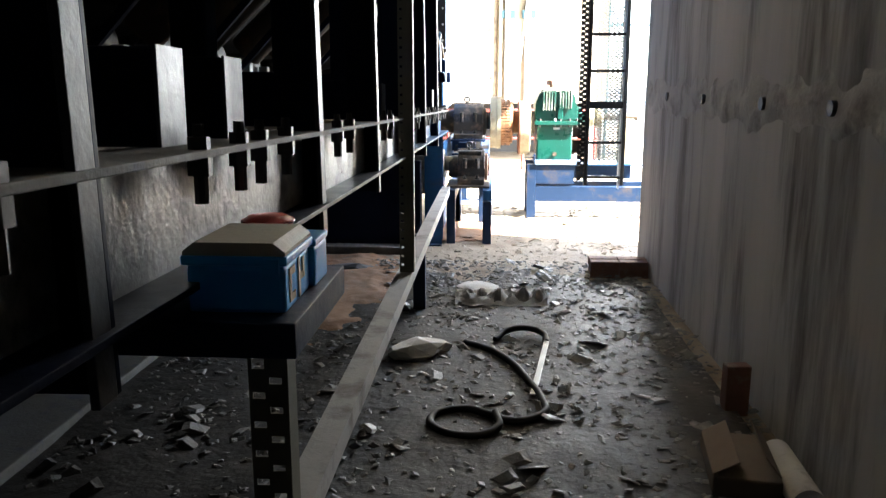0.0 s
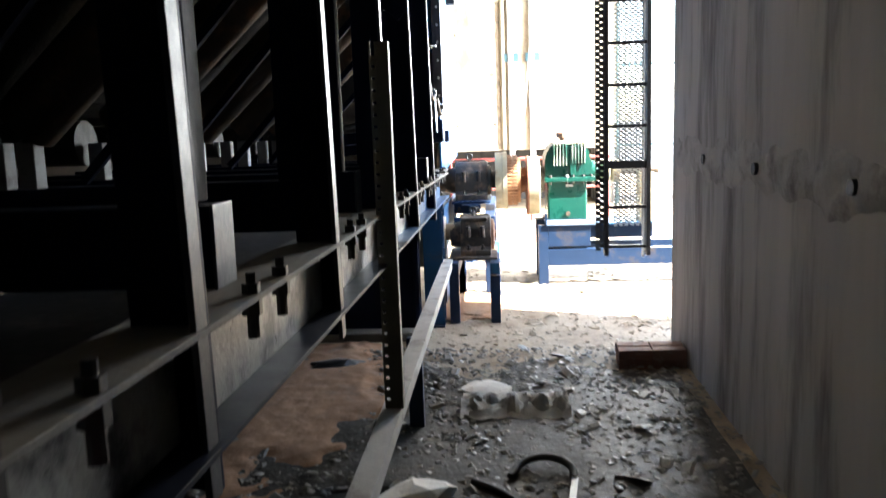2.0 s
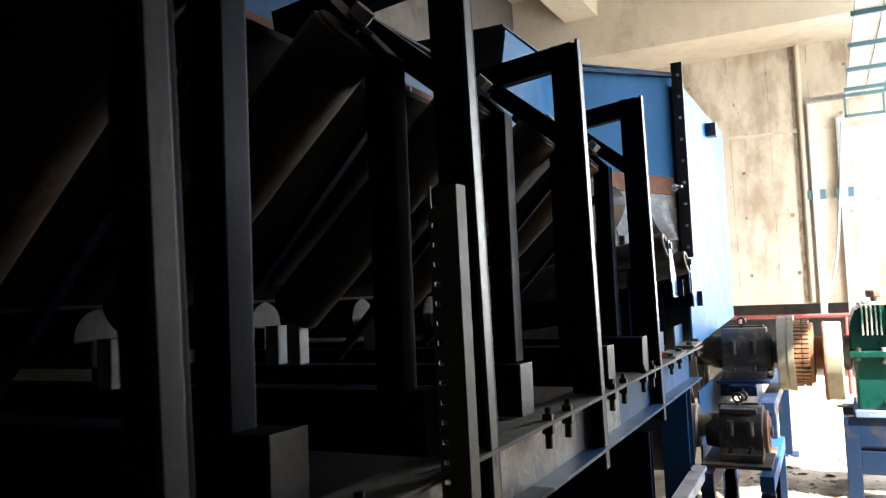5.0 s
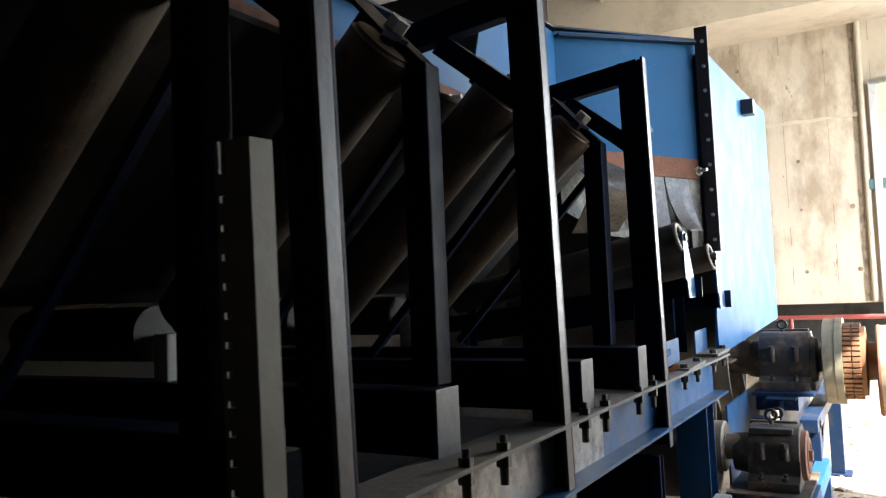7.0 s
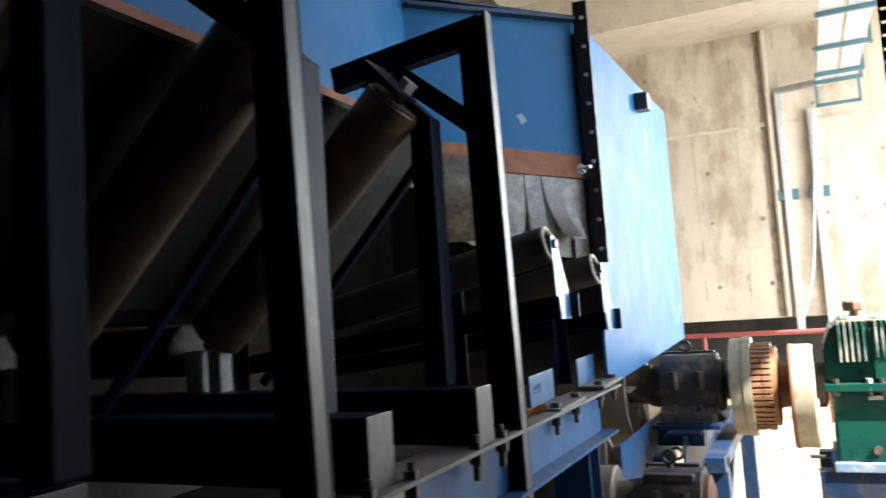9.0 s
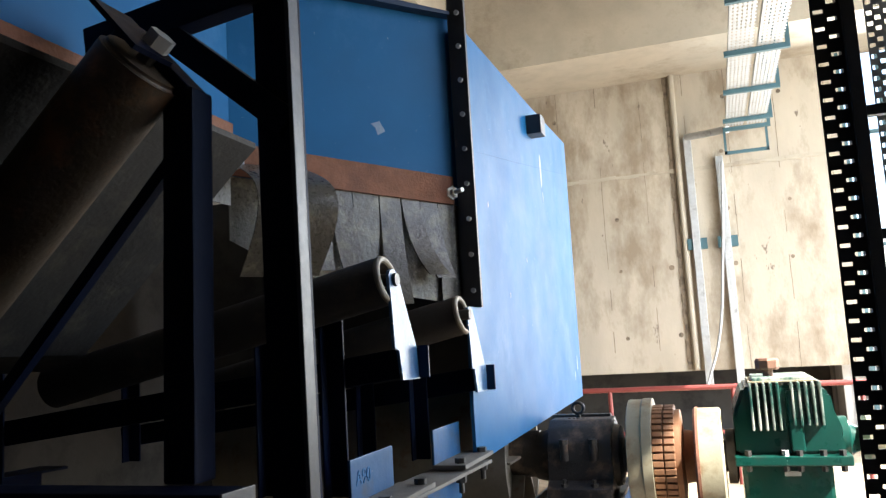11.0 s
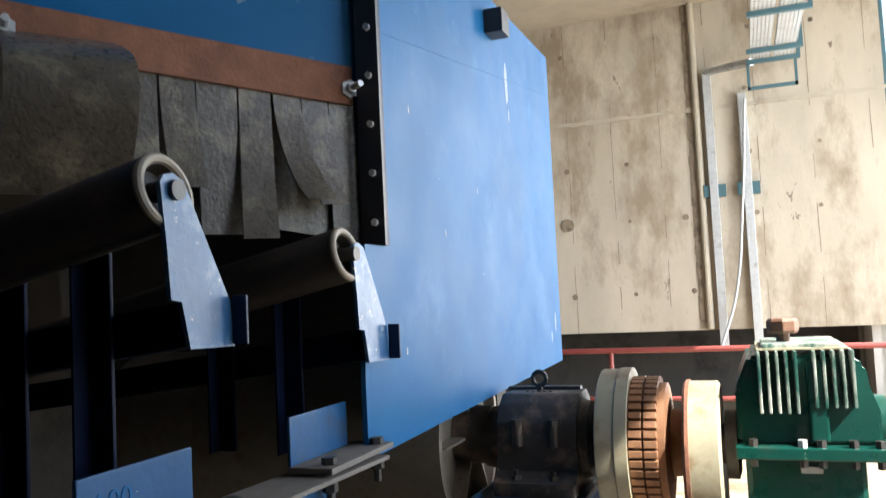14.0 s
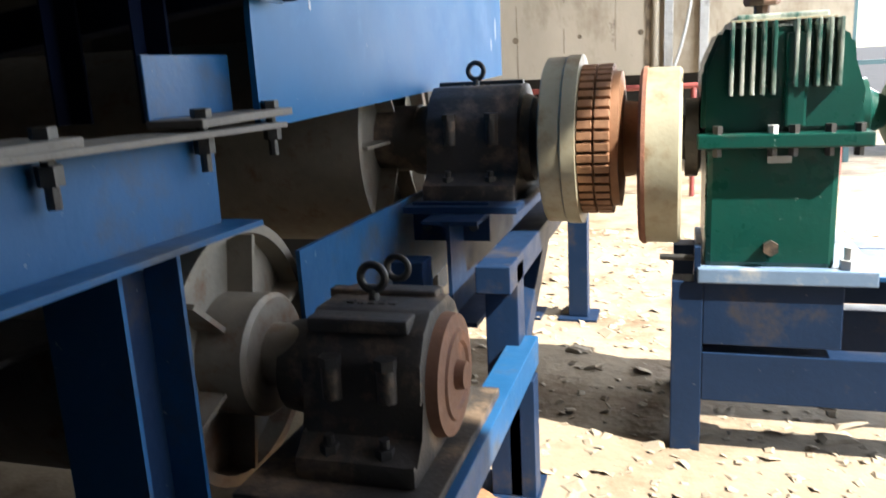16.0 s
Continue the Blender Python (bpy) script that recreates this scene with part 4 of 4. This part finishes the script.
add_rod(holes, (-1.64, FAR - 0.02, 2.54), (-1.64, FAR - 0.001, 2.54), 0.085, 18)
for i in range(8):
    for z in (1.58, 2.54, 3.3, 4.11, 4.85):
        x = -3.98 + 0.78 * i + random.uniform(-0.06, 0.06)
        z += random.uniform(-0.04, 0.04)
        if random.random() < 0.35:
            continue
        add_rod(holes, (x, FAR - 0.012, z), (x, FAR - 0.001, z), random.uniform(0.022, 0.038), 14)
structure("tie_holes", holes, SMUDGE, "plugged form-tie holes in the concrete")

# ---- aisle things ----
rail = thing("low_rail", "pale grey steel channel rail running low along the conveyor", "rail")
part("top", box(-0.49, -0.41, 0.6, 7.4, 0.525, 0.535), PALE, rail)
part("side", box(-0.42, -0.41, 0.6, 7.4, 0.47, 0.525), PALE, rail)
for y in (1.1, 5.0):
    part("leg", box(-0.52, -0.44, y, y + 0.06, 0, 0.525, 0.003), NAVYSHADE, rail)
def notched(x0, x1, y, z0, z1, pitch):
    """A steel strip with one row of small slots near an edge."""
    bm = box(x0 + 0.022, x1, y, y + 0.004, z0, z1)
    add_box(bm, x0, x0 + 0.008, y, y + 0.004, z0, z1)
    for k in range(int((z1 - z0) / pitch)):
        add_box(bm, x0 + 0.008, x0 + 0.022, y, y + 0.004, z0 + pitch * k, z0 + pitch * (k + 0.76))
    return bm


sa = thing("slotted_angle", "pale slotted steel angle standing on the low rail", "slotted angle")
part("leg", notched(-0.475, -0.405, 3.92, 0.535, 1.97, 0.045), SLOT, sa)
part("side", box(-0.405, -0.401, 3.92, 3.97, 0.535, 1.97), SLOT, sa)
sb = thing("slotted_angle", "pale slotted steel angle under the blue box shelf", "slotted angle")
part("leg", slotted(-0.385, -0.325, 1.16, 0.0, 1.085, 0.05, 0.004, 0.22), SLOT, sb)
part("side", box(-0.325, -0.321, 1.16, 1.21, 0, 1.085), SLOT, sb)
sh = thing("shelf_plate", "dark blue steel ledge beside the stringer", "shelf")
part("plate", box(-0.62, -0.285, 1.08, 1.46, 1.085, 1.14, 0.003), NAVYSHADE, sh)
bx = thing("storage_box", "small blue plastic box with a grimy cream lid", "box")
part("body", box(-0.46, -0.31, 1.125, 1.285, 1.14, 1.215, 0.008), BOXBLUE, bx)
part("lid_rim", box(-0.466, -0.304, 1.119, 1.291, 1.215, 1.23, 0.004), BOXBLUE, bx, "blue lid rim")
part("lid", prism(((-0.463, 1.23), (-0.307, 1.23), (-0.307, 1.236), (-0.325, 1.25), (-0.445, 1.25), (-0.463, 1.236)), "y", 1.122, 1.288), BEIGE, bx, "grimy cream lid")
part("front_latch", box(-0.34, -0.315, 1.113, 1.119, 1.2, 1.228, 0.002), BOXBLUE, bx)
part("side_bay", box(-0.35, -0.302, 1.291, 1.39, 1.14, 1.21, 0.006), BOXBLUE, bx)
part("side_bay_lid", box(-0.352, -0.3, 1.293, 1.392, 1.21, 1.222, 0.004), BOXBLUE, bx)
for y, w, z0, z1 in ((1.15, 0.012, 1.152, 1.205), (1.162, 0.022, 1.152, 1.164), (1.162, 0.022, 1.193, 1.205), (1.205, 0.012, 1.146, 1.21), (1.217, 0.022, 1.172, 1.184), (1.232, 0.012, 1.172, 1.205)):
    part("printed_mark", box(-0.31, -0.3085, y, y + w, z0, z1), BEIGE, bx, "pale printed mark")
cup = thing("plastic_cup", "red plastic cup standing behind the blue box", "cup")
part("body", turned(((0, 0.034), (0.004, 0.037), (0.1, 0.044), (0.105, 0.044), (0.112, 0.034), (0.114, 0.001)), (-0.4, 1.36, 1.14), "z", 28), RED, cup, "", True)
part("rim", torus((-0.4, 1.36, 1.243), 0.0445, 0.003, "z"), RED, cup)

leaf = bmesh.new()
rows = []
for i in range(9):
    u = i / 8
    w = 0.05 * math.sin(math.pi * min(1, u * 0.9 + 0.08)) * (1 + 0.3 * noise.noise((u * 6, 1, 0)))
    rows.append([leaf.verts.new((-0.53 + w * k, 6.66 + 0.16 * u, 1.262 + 0.02 * abs(k) + 0.015 * noise.noise((u * 5, k * 2, 7)) + 0.015 * math.sin(u * 5))) for k in (-1, -0.5, 0, 0.5, 1)])
for p, q in zip(rows, rows[1:]):
    for j in range(4):
        leaf.faces.new((p[j], p[j + 1], q[j + 1], q[j]))
bmesh.ops.solidify(leaf, geom=leaf.faces, thickness=0.002)
tagged(finish(leaf, "dry_leaf", LEAF), "curled orange-brown dry leaf on the stringer flange", "leaf")

# ---- rubble and litter ----
random.seed(4)


def chunk(name, at, size, mat, label, category, seed=1):
    bm = bmesh.new()
    bmesh.ops.create_icosphere(bm, subdivisions=4 if "mound" in name else 2, radius=1)
    for v in bm.verts:
        k = 1 + 0.35 * noise.noise(v.co * 1.7 + Vector((seed, 0, 0))) + 0.12 * noise.noise(v.co * 7)
        v.co = Vector((v.co.x * size[0] * k, v.co.y * size[1] * k, max(-0.6, v.co.z) * size[2] * k))
    ob = finish(bm, name, mat)
    ob.matrix_basis = pose(at[0], at[1], at[2] + size[2] * 0.55, 0, 0, seed * 40)
    return tagged(ob, label, category)


chunk("plaster_slab", (-0.4, 4.14, 0.012), (0.19, 0.12, 0.055), WHITEROCK, "broken white plaster slab lying on dirt", "rubble", 1)
chunk("plaster_slab", (-0.1, 5.6, 0), (0.2, 0.16, 0.03), WHITEROCK, "pale broken slab in the rubble", "rubble", 3)
chunk("dark_board", (-1.17, 6.1, 0), (0.2, 0.1, 0.05), BLACK, "dark lump of steel on orange dust", "scrap", 5)
dust = bmesh.new()
cells = {}
for i in range(49):
    for j in range(81):
        x, y = -1.8 + 0.025 * i, 4.1 + 0.033 * j
        d = 1 - math.hypot((x + 1.2) / 0.6, (y - 5.45) / 1.3) + 0.45 * noise.noise((x * 3, y * 2, 9)) + 0.2 * noise.noise((x * 11, y * 9, 4))
        cells[i, j] = dust.verts.new((x, y, max(-0.01, min(0.035, 0.09 * d)) + 0.008 * noise.noise((x * 14, y * 14, 2)) + 0.01))
for i in range(48):
    for j in range(80):
        dust.faces.new((cells[i, j], cells[i + 1, j], cells[i + 1, j + 1], cells[i, j + 1]))
tagged(finish(dust, "orange_dust", ORANGE, None, "", True), "low ragged heap of orange dust beneath the conveyor", "dust", kind="stuff")
chunk("dust_mound", (-0.3, 7.9, 0), (0.35, 0.5, 0.03), ORANGE, "orange dust patch beside the bearing stand", "dust heap", 0)

chunk("plaster_lump", (-1.6, 5.72, 0), (0.16, 0.1, 0.07), WHITEROCK, "pale broken plaster lump beside the plinth", "rubble", 2)
chunk("stone_lump", (-0.62, 5.0, 0), (0.09, 0.07, 0.05), BLACK, "dark stone beside the low rail", "rubble", 4)
structure("kerb", box(-4.1, -0.62, 6.78, 6.95, 0, 0.07, 0.012), DUSTY, "low dusty kerb crossing beneath the conveyor")
# Added dark plate that stands in for the blackness under the conveyor.
pan = thing("dark_backdrop", "dark plate added for the shade beneath the conveyor", "guard")
part("plate", box(-2.6, -0.64, 6.955, 6.965, 0, 0.82, 0.003), SHADEBLUE, pan)
for x in (-2.55, -1.6, -0.69):
    part("stiffener", box(x, x + 0.04, 6.93, 6.955, 0.071, 0.82, 0.003), SHADEBLUE, pan)
structure("plinth", box(-4.15, -1.82, -2.1, 6.0, 0, 0.06, 0.01), DUSTY, "low dusty concrete plinth beneath the conveyor")

bm = bmesh.new()
nx, ny = 26, 12
grid = [[bm.verts.new((-0.25 + 0.62 * i / nx, 5.1 + 0.42 * j / ny + 0.05 * noise.noise((i * 0.3, j * 0.2, 0)), 0.03 + 0.14 * abs(noise.noise((i * 0.28, j * 0.33, 2))) * math.sin(math.pi * j / ny))) for j in range(ny + 1)] for i in range(nx + 1)]
for i in range(nx):
    for j in range(ny):
        bm.faces.new((grid[i][j], grid[i + 1][j], grid[i + 1][j + 1], grid[i][j + 1]))
bmesh.ops.solidify(bm, geom=bm.faces, thickness=0.006)
tagged(finish(bm, "crumpled_sack", CLOTH, None, "", True), "crumpled pale sack on the dirt floor", "sack")

cu = bpy.data.curves.new("rubber_hose", "CURVE")
cu.dimensions, cu.bevel_depth = "3D", 0.018
for pts in (((0.02, 4.36, 0.035), (0.1, 4.5, 0.05), (0.2, 4.52, 0.06), (0.3, 4.45, 0.05), (0.31, 4.34, 0.035)), ((-0.15, 4.32, 0.03), (-0.02, 4.2, 0.035), (0.1, 4.0, 0.035), (0.18, 3.75, 0.035), (0.24, 3.48, 0.035), (0.24, 3.34, 0.035), (0.1, 3.24, 0.035), (0.0, 3.3, 0.035), (-0.12, 3.36, 0.035), (-0.26, 3.26, 0.035), (-0.22, 3.13, 0.035), (-0.08, 3.08, 0.035), (0.03, 3.16, 0.04), (0.02, 3.28, 0.055))):
    s_ = cu.splines.new("BEZIER")
    s_.bezier_points.add(len(pts) - 1)
    for bp, co in zip(s_.bezier_points, pts):
        bp.co = co
        bp.handle_left_type = bp.handle_right_type = "AUTO"
cu.materials.append(HOSE)
tagged(new("rubber_hose", cu), "black rubber hose looped on the dirt floor", "hose")
strip = finish(bar((0.315, 4.34, 0.04), (0.2, 3.55, 0.035), 0.03, 0.006, 0.001, (0, 0, 1)), "steel_strip", GALV)
tagged(strip, "thin pale metal strip lying across the black hose", "metal strip")


def brick(at, rz, rx=0):
    ob = finish(box(-0.11, 0.11, -0.05, 0.05, 0, 0.065, 0.006), "brick", BRICK)
    ob.matrix_basis = pose(*at, rx, 0, rz)
    return tagged(ob, "dusty red brick by the aisle wall", "brick", "bricks by the wall")


for at, rz in (((0.87, 6.08, 0), 0), ((1.095, 6.08, 0), 1), ((0.88, 6.2, 0), -1), ((1.1, 6.2, 0), 2), ((0.87, 6.08, 0.065), 1), ((1.095, 6.085, 0.065), -1), ((0.875, 6.2, 0.065), 0), ((1.1, 6.2, 0.065), 1)):
    brick(at, rz)
ob = finish(box(-0.055, 0.055, -0.033, 0.033, 0, 0.24, 0.006), "brick", BRICK)
ob.matrix_basis = pose(1.11, 3.46, 0, 0, 0, 6)
tagged(ob, "red brick standing on end by the wall", "brick", "bricks by the wall")
cbx = thing("cardboard_box", "crushed brown cardboard box lying open on the floor", "cardboard")
part("body", box(-0.12, 0.12, -0.2, 0.2, 0, 0.075, 0.01), CARD, cbx)
part("flap", bar((-0.118, 0, 0.076), (-0.03, 0, 0.13), 0.005, 0.37), CARD, cbx)
part("flap", bar((0.118, 0, 0.076), (0.06, 0, 0.15), 0.005, 0.34), CARD, cbx)
cbx.matrix_basis = pose(0.95, 2.85, 0.022, 0, 0, -8)
tagged(finish(rod((1.1, 2.55, 0.06), (1.12, 2.95, 0.06), 0.058, 28), "paper_roll", WHITEROCK, None, "", True), "pale paper roll by the wall", "roll")

def chips(count, spot, mat, label):
    """Loose flakes of stone strewn over the floor."""
    bm = bmesh.new()
    for i in range(count):
        x, y, lift = spot()
        s = random.uniform(0.005, 0.02) * (1 if random.random() < 0.95 else 2.4)
        m = pose(x, y, s * 0.2 + lift, random.uniform(-25, 25), random.uniform(-25, 25), random.uniform(0, 360)) @ Matrix.Diagonal((s * random.uniform(0.7, 1.8), s, s * random.uniform(0.12, 0.35), 1))
        q = [bm.verts.new(m @ Vector(c)) for c in ((-1, -0.8, -0.5), (1, -1, -0.5), (0.8, 1, -0.5), (-0.9, 0.8, -0.5), (-0.6, -0.5, 0.5), (0.7, -0.6, 0.4), (0.5, 0.6, 0.5), (-0.6, 0.6, 0.6))]
        for f_ in ((0, 3, 2, 1), (4, 5, 6, 7), (0, 1, 5, 4), (1, 2, 6, 5), (2, 3, 7, 6), (3, 0, 4, 7)):
            bm.faces.new([q[k] for k in f_])
    tagged(finish(bm, "rubble", mat), label, "rubble", kind="stuff")


# Shade-darkened chips in the aisle, lighter ones in the sunlit hall.
chips(5500, lambda: (random.uniform(-1.75, 1.2), 1.5 + 5.0 * random.random() ** 0.75, 0.02), SHADECHIPS, "damp stone chips and flakes, darkened for the aisle's shade")
chips(5500, lambda: (random.uniform(-0.9, 4.2), random.uniform(6.4, 12.5), 0.0), DRYCHIPS, "dry stone chips and flakes on the dirt floor")
